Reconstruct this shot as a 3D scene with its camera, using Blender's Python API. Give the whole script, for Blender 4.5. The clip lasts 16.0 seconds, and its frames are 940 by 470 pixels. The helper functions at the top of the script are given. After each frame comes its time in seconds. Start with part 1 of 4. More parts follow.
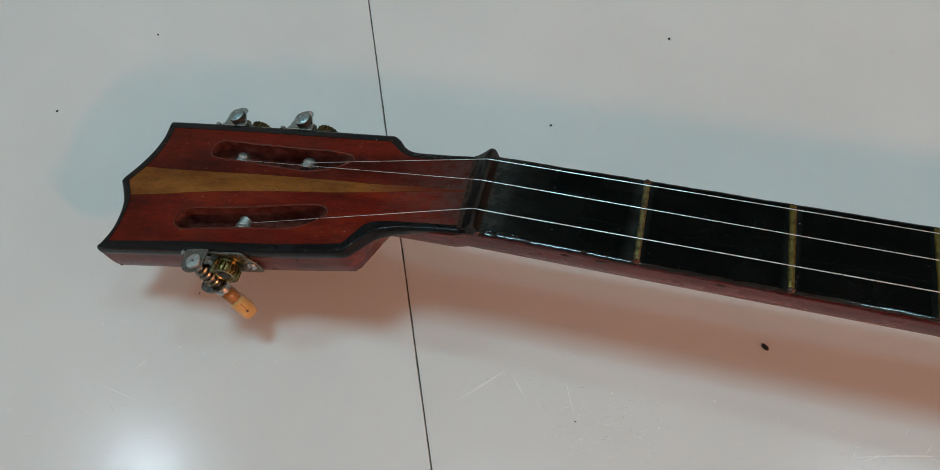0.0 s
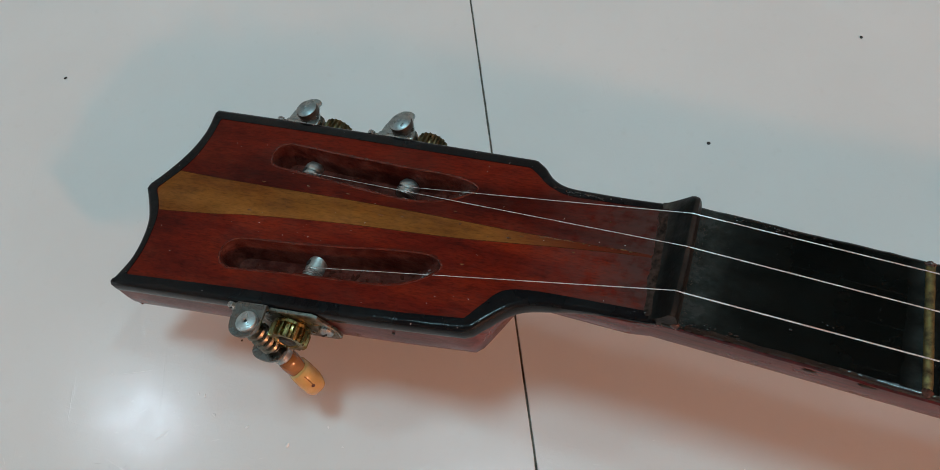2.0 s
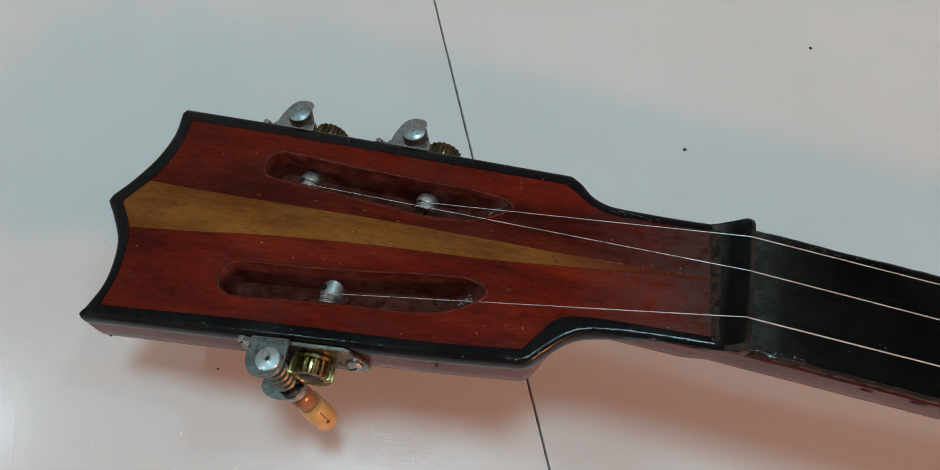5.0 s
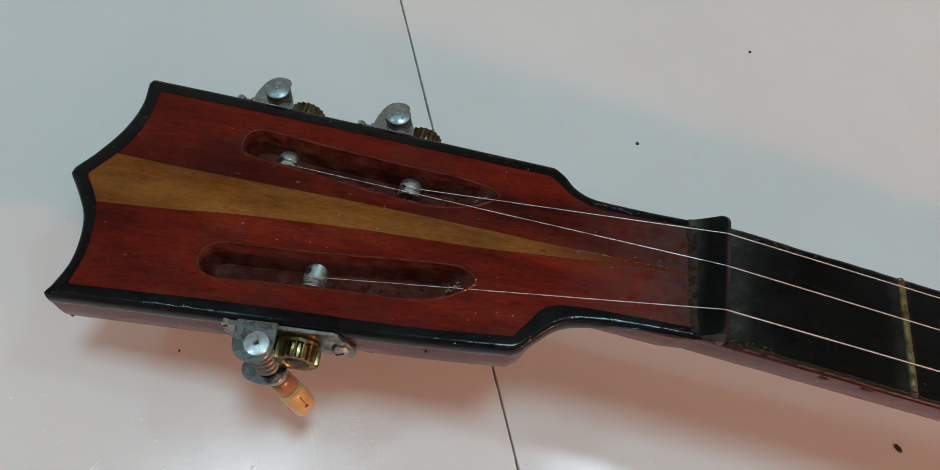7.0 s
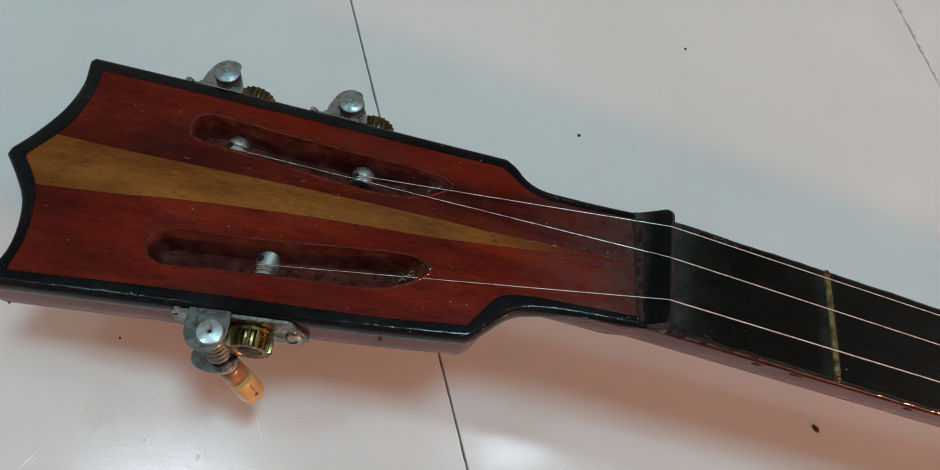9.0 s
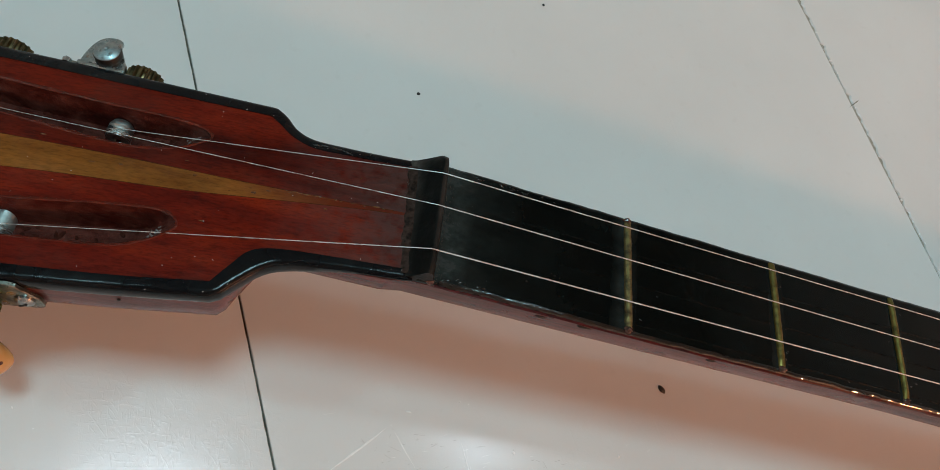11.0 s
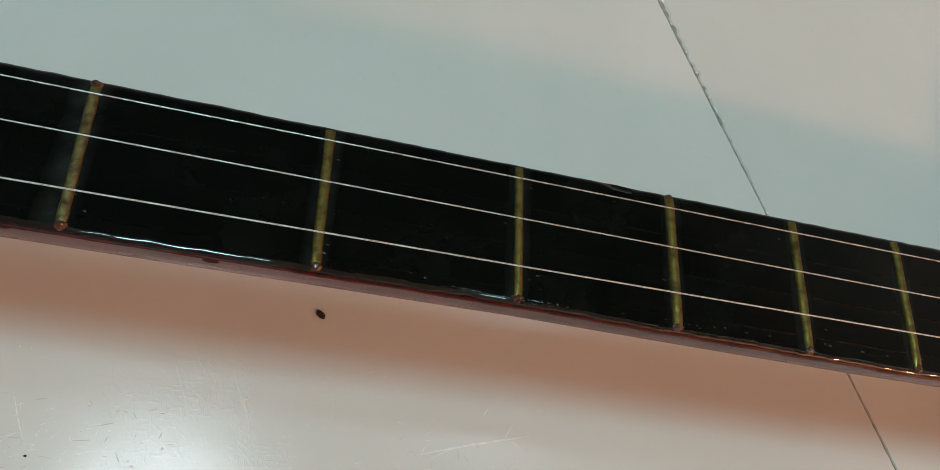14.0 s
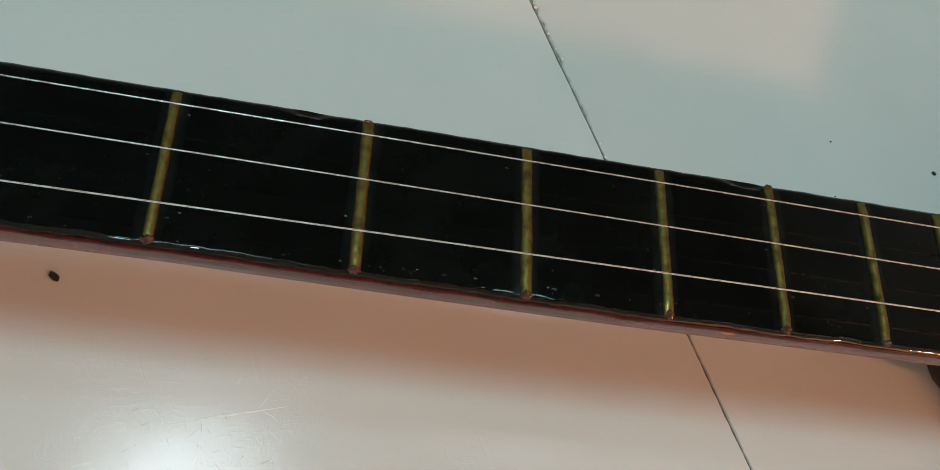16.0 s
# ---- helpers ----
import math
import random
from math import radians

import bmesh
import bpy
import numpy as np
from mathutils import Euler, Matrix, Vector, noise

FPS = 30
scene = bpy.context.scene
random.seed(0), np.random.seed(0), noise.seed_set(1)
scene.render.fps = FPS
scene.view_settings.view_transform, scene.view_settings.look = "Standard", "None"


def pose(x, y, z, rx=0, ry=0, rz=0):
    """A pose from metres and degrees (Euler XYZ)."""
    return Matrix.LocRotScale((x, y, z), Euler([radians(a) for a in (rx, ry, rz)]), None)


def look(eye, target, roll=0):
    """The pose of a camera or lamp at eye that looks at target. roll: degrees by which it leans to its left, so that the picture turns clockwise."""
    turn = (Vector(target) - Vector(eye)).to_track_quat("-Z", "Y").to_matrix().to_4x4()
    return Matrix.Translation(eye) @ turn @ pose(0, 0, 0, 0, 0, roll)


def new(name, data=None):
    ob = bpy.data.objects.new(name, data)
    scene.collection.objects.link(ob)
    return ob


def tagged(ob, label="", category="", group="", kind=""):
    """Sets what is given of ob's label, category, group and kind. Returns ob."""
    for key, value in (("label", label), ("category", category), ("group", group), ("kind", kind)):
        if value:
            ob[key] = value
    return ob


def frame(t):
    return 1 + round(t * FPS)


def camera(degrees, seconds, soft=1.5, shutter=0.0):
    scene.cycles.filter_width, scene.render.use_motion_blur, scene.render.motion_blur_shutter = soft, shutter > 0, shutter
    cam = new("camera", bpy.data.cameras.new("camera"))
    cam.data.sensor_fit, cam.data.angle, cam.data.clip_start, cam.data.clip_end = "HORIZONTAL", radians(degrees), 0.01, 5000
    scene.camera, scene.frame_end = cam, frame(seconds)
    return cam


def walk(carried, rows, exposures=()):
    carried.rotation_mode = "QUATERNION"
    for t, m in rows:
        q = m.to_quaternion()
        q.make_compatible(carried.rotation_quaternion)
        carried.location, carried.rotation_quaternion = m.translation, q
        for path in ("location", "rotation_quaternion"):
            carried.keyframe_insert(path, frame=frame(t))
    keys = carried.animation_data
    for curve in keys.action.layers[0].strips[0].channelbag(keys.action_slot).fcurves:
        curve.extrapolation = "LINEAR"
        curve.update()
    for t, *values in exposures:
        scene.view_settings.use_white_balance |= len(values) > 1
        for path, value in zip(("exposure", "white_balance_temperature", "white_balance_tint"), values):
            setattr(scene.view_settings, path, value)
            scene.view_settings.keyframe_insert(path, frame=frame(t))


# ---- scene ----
# ---- camera ----
cam = camera(62.83, 16.0, soft=0.8)
PATH = [
    (0, 0.00495, -0.14897, 0.31251, -58.414, -11.663, 25.281),
    (0.5, -0.02074, -0.13407, 0.29566, -58.327, -10.048, 25.520),
    (1, -0.04537, -0.11457, 0.27089, -59.562, -8.991, 25.708),
    (1.5, -0.05511, -0.10446, 0.25877, -60.722, -9.326, 26.419),
    (2, -0.06666, -0.09471, 0.25370, -60.876, -9.215, 26.804),
    (2.5, -0.07403, -0.09357, 0.24094, -61.552, -7.771, 25.218),
    (3, -0.07716, -0.08610, 0.23806, -62.365, -2.569, 19.305),
    (3.5, -0.09285, -0.08938, 0.23411, -62.573, 4.121, 11.740),
    (4, -0.10254, -0.08655, 0.24124, -62.549, 8.361, 6.585),
    (4.2, -0.10787, -0.08995, 0.24340, -62.330, 8.530, 5.860),
    (6.3, -0.13590, -0.09330, 0.24805, -61.720, 24.160, -10.225),
    (6.5, -0.13781, -0.09254, 0.24565, -61.444, 25.738, -11.845),
    (7, -0.14944, -0.09638, 0.24583, -61.135, 29.252, -15.287),
    (7.5, -0.15916, -0.09969, 0.24460, -60.694, 32.179, -18.187),
    (8, -0.16503, -0.09957, 0.24368, -59.686, 35.811, -22.118),
    (8.2, -0.16342, -0.09645, 0.24363, -59.541, 36.608, -23.017),
    (10.3, -0.13456, -0.10329, 0.25301, -58.258, 41.278, -29.019),
    (10.5, -0.12590, -0.10411, 0.25031, -58.337, 41.121, -29.194),
    (11, -0.09792, -0.09320, 0.25095, -58.720, 40.307, -28.944),
    (11.5, -0.06362, -0.08247, 0.24689, -58.626, 39.209, -28.457),
    (12, -0.03594, -0.08093, 0.24135, -59.358, 38.645, -29.034),
    (12.5, -0.01456, -0.07765, 0.24041, -60.706, 37.986, -30.016),
    (13, 0.00998, -0.07546, 0.23943, -61.649, 37.312, -30.931),
    (13.5, 0.02797, -0.07652, 0.23223, -62.194, 36.423, -29.946),
    (14, 0.04725, -0.07496, 0.23296, -62.358, 35.401, -28.514),
    (14.5, 0.07064, -0.07408, 0.23088, -62.807, 34.175, -26.990),
    (15, 0.09445, -0.06887, 0.22955, -63.347, 33.003, -25.717),
    (15.5, 0.11663, -0.06580, 0.22814, -63.942, 31.267, -24.916),
    (16, 0.13506, -0.07108, 0.22489, -64.591, 29.305, -23.637),
]
walk(cam, [(t, pose(x, y, z, 90 + p, 0, w) @ pose(0, 0, 0, 0, 0, r)) for t, x, y, z, p, r, w in PATH], [(0.0, -0.05, 6080.0, 16.0), (1.0, -0.03, 6080.0, 17.0), (3.5, 0.11, 6200.0, 21.0), (8.0, 0.12, 6200.0, 21.0), (11.0, 0.08, 6150.0, 15.0), (13.0, 0.03, 6220.0, 10.0), (16.0, 0.03, 6280.0, 10.0)])

# ---- world and lights ----
world = bpy.data.worlds.new("world")
scene.world = world
world.use_nodes = True
world.node_tree.nodes["Background"].inputs[0].default_value = (0.5, 0.55, 0.6, 1)
world.node_tree.nodes["Background"].inputs[1].default_value = 0.05


def area(name, place, target, size, watts, colour):
    data = bpy.data.lights.new(name, "AREA")
    data.shape, data.size, data.energy, data.color = "DISK", size, watts, colour
    ob = new(name, data)
    ob.matrix_world = look(place, target)
    return ob


COOL, WARM = (0.55, 1.0, 1.03), (1.0, 0.365, 0.142)
CEILING = 2.55
LAMPS = [(-1.67, 0.18, 0.16, 5.2), (-0.24, 0.03, 0.52, 17.4), (0.86, 0.58, 0.24, 4.6)]
for lx, ly, size, watts in LAMPS:
    area("ceiling_lamp_light", (lx, ly, CEILING - 0.062), (lx, ly, 0), size, watts, COOL)
WALL_LAMP = Vector((1.44, -0.99, 0.86))
bulb_data = bpy.data.lights.new("wall_lamp_light", "POINT")
bulb_data.energy, bulb_data.color, bulb_data.shadow_soft_size = 45.0, WARM, 0.06
new("wall_lamp_light", bulb_data).location = WALL_LAMP


# ---- materials ----
def shader(name):
    m = bpy.data.materials.new(name)
    m.use_nodes = True
    t = m.node_tree
    return m, t, t.nodes["Principled BSDF"]


def add(t, kind, **values):
    n = t.nodes.new(kind)
    for key, value in values.items():
        n.inputs[key.replace("_", " ")].default_value = value
    return n


def place_node(t, scale=(1, 1, 1), turn=(0, 0, 0)):
    c = t.nodes.new("ShaderNodeTexCoord")
    m = t.nodes.new("ShaderNodeMapping")
    m.inputs["Scale"].default_value = scale
    m.inputs["Rotation"].default_value = turn
    t.links.new(c.outputs["Object"], m.inputs["Vector"])
    return m


def noise_node(t, scale, detail=4.0, stretch=(1, 1, 1), rough=0.55, turn=(0, 0, 0)):
    n = add(t, "ShaderNodeTexNoise", Scale=scale, Detail=detail, Roughness=rough)
    t.links.new(place_node(t, stretch, turn).outputs[0], n.inputs["Vector"])
    return n


def ramp(t, source, stops):
    r = t.nodes.new("ShaderNodeValToRGB")
    e = r.color_ramp.elements
    while len(e) < len(stops):
        e.new(0.5)
    for el, (pos, col) in zip(e, stops):
        el.position, el.color = pos, (*col, 1) if len(col) == 3 else col
    t.links.new(source, r.inputs[0])
    return r


def mix(t, factor, a, b, mode="MIX"):
    m = t.nodes.new("ShaderNodeMix")
    m.data_type, m.blend_type = "RGBA", mode
    for slot, value in ((0, factor), (6, a), (7, b)):
        if isinstance(value, (int, float)):
            m.inputs[slot].default_value = value
        elif isinstance(value, tuple):
            m.inputs[slot].default_value = (*value, 1)
        else:
            t.links.new(value, m.inputs[slot])
    return m.outputs[2]


def bump(t, p, height, strength, distance=0.001):
    b = add(t, "ShaderNodeBump", Strength=strength, Distance=distance)
    t.links.new(height, b.inputs["Height"])
    t.links.new(b.outputs[0], p.inputs["Normal"])
    return b


def gloss(p, rough, coat=0.0, coat_rough=0.05, metal=0.0):
    p.inputs["Roughness"].default_value = rough
    p.inputs["Coat Weight"].default_value = coat
    p.inputs["Coat Roughness"].default_value = coat_rough
    p.inputs["Metallic"].default_value = metal


def grey(v):
    return (v, v, v)


def wood(name, dark, mid, light, rough=0.35, band=None, coat=0.06, grain=1.0, coat_rough=0.08, dust=None, relief=0.12):
    m, t, p = shader(name)
    fine = noise_node(t, 2200, 5, (0.016, 1, 1), 0.6)
    wide = noise_node(t, 110, 4, (0.09, 1, 1), 0.6)
    blot = noise_node(t, 34, 6, (0.6, 1, 1), 0.65)
    base = ramp(t, wide.outputs[0], [(0.34, dark), (0.50, mid), (0.66, light)])
    pores = ramp(t, fine.outputs[0], [(0.36, grey(0.55)), (0.50, grey(1.0)), (0.66, grey(1.18))])
    stain = ramp(t, blot.outputs[0], [(0.34, grey(0.55)), (0.52, grey(1.0)), (0.70, grey(1.12))])
    c = mix(t, 0.75 * grain, base.outputs[0], pores.outputs[0], "MULTIPLY")
    c = mix(t, 0.8, c, stain.outputs[0], "MULTIPLY")
    streak = ramp(t, noise_node(t, 620, 4, (0.012, 1, 1), 0.7).outputs[0], [(0.36, grey(0.62)), (0.46, grey(1.0)), (0.60, grey(1.0)), (0.72, grey(1.22))])
    c = mix(t, 0.75 * grain, c, streak.outputs[0], "MULTIPLY")
    if band:
        # a darker streak of heartwood that runs along the grain
        middle, reach, depth = band
        by = t.nodes.new("ShaderNodeSeparateXYZ")
        t.links.new(place_node(t).outputs[0], by.inputs[0])
        waver = t.nodes.new("ShaderNodeMath"); waver.operation = "MULTIPLY_ADD"
        t.links.new(blot.outputs[0], waver.inputs[0]); waver.inputs[1].default_value = 0.012
        t.links.new(by.outputs[1], waver.inputs[2])
        away = t.nodes.new("ShaderNodeMath"); away.operation = "SUBTRACT"; away.inputs[1].default_value = middle + 0.006
        t.links.new(waver.outputs[0], away.inputs[0])
        dist = t.nodes.new("ShaderNodeMath"); dist.operation = "ABSOLUTE"
        t.links.new(away.outputs[0], dist.inputs[0])
        r = t.nodes.new("ShaderNodeMapRange"); r.interpolation_type = "SMOOTHSTEP"
        r.inputs["From Min"].default_value, r.inputs["From Max"].default_value = reach, reach * 0.3
        r.inputs["To Max"].default_value = 0.9
        t.links.new(dist.outputs[0], r.inputs["Value"])
        c = mix(t, r.outputs[0], c, grey(depth), "MULTIPLY")
    if dust:
        sep = t.nodes.new("ShaderNodeSeparateXYZ")
        t.links.new(place_node(t).outputs[0], sep.inputs[0])
        r = t.nodes.new("ShaderNodeMapRange")
        r.inputs["From Min"].default_value, r.inputs["From Max"].default_value = dust[0], dust[1]
        t.links.new(sep.outputs[0], r.inputs["Value"])
        g = t.nodes.new("ShaderNodeMath"); g.operation = "MULTIPLY"
        t.links.new(r.outputs[0], g.inputs[0])
        t.links.new(ramp(t, noise_node(t, 260, 5).outputs[0], [(max(0.0, dust[3]), grey(0 if dust[3] > 0 else 0.97)), (max(0.02, dust[3] + 0.26), grey(0.8 if dust[3] > 0 else 0.97))]).outputs[0], g.inputs[1])
        c = mix(t, g.outputs[0], c, dust[2])
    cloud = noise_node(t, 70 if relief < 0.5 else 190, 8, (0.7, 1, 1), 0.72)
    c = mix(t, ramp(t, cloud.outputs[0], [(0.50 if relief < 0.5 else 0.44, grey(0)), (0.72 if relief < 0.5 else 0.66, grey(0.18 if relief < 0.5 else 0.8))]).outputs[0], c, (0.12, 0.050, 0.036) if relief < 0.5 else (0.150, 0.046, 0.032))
    t.links.new(c, p.inputs["Base Color"])
    p.inputs["Specular IOR Level"].default_value = 0.08
    gloss(p, rough, coat, coat_rough)
    rr = ramp(t, blot.outputs[0], [(0.3, grey(rough * 1.5)), (0.6, grey(rough * 0.8))])
    t.links.new(rr.outputs[0], p.inputs["Roughness"])
    bump(t, p, fine.outputs[0] if relief < 0.5 else cloud.outputs[0], relief, 0.0004 if relief < 0.5 else 0.0025)
    return m


# both reds: dust by the nut, widened with haze and dulled sheen painted in
RED_WOOD = wood("red_wood", (0.0716, 0.0050, 0.0020), (0.1233, 0.0084, 0.0026), (0.1788, 0.0158, 0.0040), dust=(-0.100, -0.062, (0.088, 0.046, 0.039), 0.27))
DARK_WOOD = wood("dark_red_wood", (0.0749, 0.0062, 0.0023), (0.1364, 0.0105, 0.0033), (0.1882, 0.0178, 0.0050), dust=(-0.100, -0.062, (0.088, 0.046, 0.039), 0.27), band=(0.009, 0.011, 0.64))
YELLOW_WOOD = wood("yellow_wood", (0.1540, 0.0465, 0.0068), (0.2130, 0.0735, 0.0113), (0.2720, 0.1020, 0.0180), grain=0.7, dust=(-0.116, -0.080, (0.118, 0.0160, 0.0060), -0.25))
SIDE_WOOD = wood("side_wood", (0.062, 0.013, 0.012), (0.108, 0.023, 0.020), (0.155, 0.034, 0.028), rough=0.28, coat=0.34, coat_rough=0.16)
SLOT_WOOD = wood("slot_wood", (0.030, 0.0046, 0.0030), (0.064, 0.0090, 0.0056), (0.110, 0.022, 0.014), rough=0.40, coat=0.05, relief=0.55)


def lacquer(name, base, rough, dusty, spots=(), shine=0.20, relief=0.03, ripple=160, dust=(0.072, 0.088, 0.083)):
    """Black lacquer; dusty: how much grey dust lies on it; spots: x of the lines along which dust has gathered."""
    m, t, p = shader(name)
    cloud = noise_node(t, 55, 5)
    grit = noise_node(t, 1400, 3)
    scuff = noise_node(t, 160, 5, (0.5, 1, 1), 0.65)
    blotch = noise_node(t, 520, 6, (1, 1, 1), 0.7)
    veil = ramp(t, cloud.outputs[0], [(0.45, grey(0.0)), (0.75, grey(dusty))]).outputs[0]
    sep = t.nodes.new("ShaderNodeSeparateXYZ")
    t.links.new(place_node(t).outputs[0], sep.inputs[0])
    for sx, reach, amount in spots:
        d = t.nodes.new("ShaderNodeMath"); d.operation = "SUBTRACT"; d.inputs[1].default_value = sx
        t.links.new(sep.outputs[0], d.inputs[0])
        a = t.nodes.new("ShaderNodeMath"); a.operation = "ABSOLUTE"
        t.links.new(d.outputs[0], a.inputs[0])
        r = t.nodes.new("ShaderNodeMapRange")
        r.inputs["From Min"].default_value, r.inputs["From Max"].default_value = reach, 0.0
        r.inputs["To Min"].default_value, r.inputs["To Max"].default_value = 0.0, amount
        t.links.new(a.outputs[0], r.inputs["Value"])
        g = t.nodes.new("ShaderNodeMath"); g.operation = "MULTIPLY"
        t.links.new(r.outputs[0], g.inputs[0])
        t.links.new(mix(t, 0.55, ramp(t, scuff.outputs[0], [(0.38, grey(0)), (0.62, grey(1))]).outputs[0], ramp(t, blotch.outputs[0], [(0.28, grey(0.1)), (0.78, grey(0.9))]).outputs[0]), g.inputs[1])
        s = t.nodes.new("ShaderNodeMath"); s.operation = "ADD"; s.use_clamp = True
        t.links.new(veil, s.inputs[0]); t.links.new(g.outputs[0], s.inputs[1])
        veil = s.outputs[0]
    c = mix(t, veil, base, dust)
    speck = ramp(t, grit.outputs[0], [(0.70, grey(0)), (0.76, grey(0.25))])
    c = mix(t, speck.outputs[0], c, (0.10, 0.10, 0.09))
    t.links.new(c, p.inputs["Base Color"])
    rr = mix(t, veil, grey(rough), grey(0.7))
    t.links.new(rr, p.inputs["Roughness"])
    p.inputs["Coat Weight"].default_value = 0.0
    p.inputs["Specular IOR Level"].default_value = shine
    bump(t, p, scuff.outputs[0] if ripple == 160 else noise_node(t, ripple, 4).outputs[0], relief, 0.0006)
    return m


def metal(name, colour, rough, tarnish=(0.25, 0.23, 0.2), amount=0.5, scale=260):
    m, t, p = shader(name)
    n = noise_node(t, scale, 5)
    c = mix(t, ramp(t, n.outputs[0], [(0.4, grey(0)), (0.68, grey(amount))]).outputs[0], colour, tarnish)
    t.links.new(c, p.inputs["Base Color"])
    gloss(p, rough, metal=1.0)
    rr = ramp(t, n.outputs[0], [(0.35, grey(rough * 0.7)), (0.7, grey(min(1, rough * 1.9)))])
    t.links.new(rr.outputs[0], p.inputs["Roughness"])
    bump(t, p, noise_node(t, 1800, 2).outputs[0], 0.06, 0.0003)
    return m


STEEL = metal("nickel_steel", (0.50, 0.52, 0.52), 0.24, (0.15, 0.145, 0.13), 0.85)
# far lugs: reflected ceiling light put into a lighter steel
BRIGHT_STEEL = metal("lit_lug_steel", (0.42, 0.48, 0.48), 0.24, (0.17, 0.19, 0.185), 0.6, 420)
# far caps: dim mirrored surroundings put into a darker steel
FAR_CAP = metal("shaded_cap_steel", (0.36, 0.42, 0.43), 0.36, (0.13, 0.15, 0.15), 0.7, 420)
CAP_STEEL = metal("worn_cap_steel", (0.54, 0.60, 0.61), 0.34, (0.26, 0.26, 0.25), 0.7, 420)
LUG_STEEL = metal("lug_steel", (0.25, 0.26, 0.25), 0.22, (0.12, 0.12, 0.11), 0.7, 420)
OLD_STEEL = metal("tarnished_steel", (0.27, 0.27, 0.23), 0.28, (0.07, 0.066, 0.052), 0.95)
ROLLER = metal("roller_steel", (0.54, 0.56, 0.54), 0.40, (0.25, 0.25, 0.23), 0.7)
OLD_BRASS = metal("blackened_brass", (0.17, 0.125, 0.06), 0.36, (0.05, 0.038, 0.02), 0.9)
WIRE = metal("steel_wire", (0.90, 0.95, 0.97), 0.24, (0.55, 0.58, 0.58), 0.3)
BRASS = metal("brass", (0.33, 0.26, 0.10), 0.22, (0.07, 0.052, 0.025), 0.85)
DARK_STEEL = metal("dark_steel", (0.10, 0.09, 0.08), 0.4, (0.03, 0.03, 0.025), 0.7)
FRET_BRASS = metal("fret_brass", (0.185, 0.138, 0.038), 0.46, (0.085, 0.064, 0.030), 0.7, 330)
DUSTY_BRASS = metal("dusty_brass", (0.21, 0.165, 0.065), 0.52, (0.10, 0.08, 0.05), 0.9, 420)


def plain(name, dark, light, rough, scale=200, coat=0.0, stretch=(1, 1, 1), relief=0.08):
    m, t, p = shader(name)
    n = noise_node(t, scale, 5, stretch)
    t.links.new(ramp(t, n.outputs[0], [(0.32, dark), (0.68, light)]).outputs[0], p.inputs["Base Color"])
    gloss(p, rough, coat)
    bump(t, p, n.outputs[0], relief, 0.0005)
    return m


GLUE = plain("brown_glue", (0.03, 0.010, 0.007), (0.11, 0.045, 0.030), 0.15, 700, relief=0.3)
AMBER = plain("amber_plastic", (0.50, 0.27, 0.07), (0.66, 0.41, 0.15), 0.24, 160, 0.4)
DEEP_AMBER = plain("deep_amber_plastic", (0.17, 0.060, 0.009), (0.31, 0.125, 0.026), 0.2, 200, 0.5)
AMBER.node_tree.nodes["Principled BSDF"].inputs["Subsurface Weight"].default_value = 0.2
AMBER.node_tree.nodes["Principled BSDF"].inputs["Subsurface Radius"].default_value = (0.004, 0.0015, 0.0005)
BARE = plain("bare_wood", (0.34, 0.20, 0.09), (0.46, 0.30, 0.15), 0.6, 500)
VARNISH = plain("varnish", (0.10, 0.035, 0.012), (0.18, 0.075, 0.028), 0.05, 500, 1.0, relief=0.02)
HOLE = plain("hole_dark", grey(0.008), grey(0.02), 0.7)
DEBRIS = plain("dark_debris", (0.006, 0.004, 0.003), (0.03, 0.018, 0.012), 0.45, 900)
CRUMB = plain("pale_crumb", (0.84, 0.83, 0.81), (0.92, 0.91, 0.90), 0.55, 900)
CLAY = plain("fired_clay", (0.27, 0.25, 0.205), (0.44, 0.42, 0.36), 0.85, 700, relief=0.4)
GROUT = plain("dark_grout", (0.07, 0.062, 0.048), (0.20, 0.175, 0.14), 0.8, 300)
WALL_PAINT = plain("wall_paint", (0.70, 0.69, 0.66), (0.76, 0.75, 0.72), 0.6, 6)
CEILING_PAINT = plain("ceiling_paint", (0.33, 0.35, 0.35), (0.40, 0.42, 0.42), 0.7, 5)
LAMP_METAL = plain("lamp_white_enamel", (0.75, 0.75, 0.73), (0.8, 0.8, 0.78), 0.35, 40)


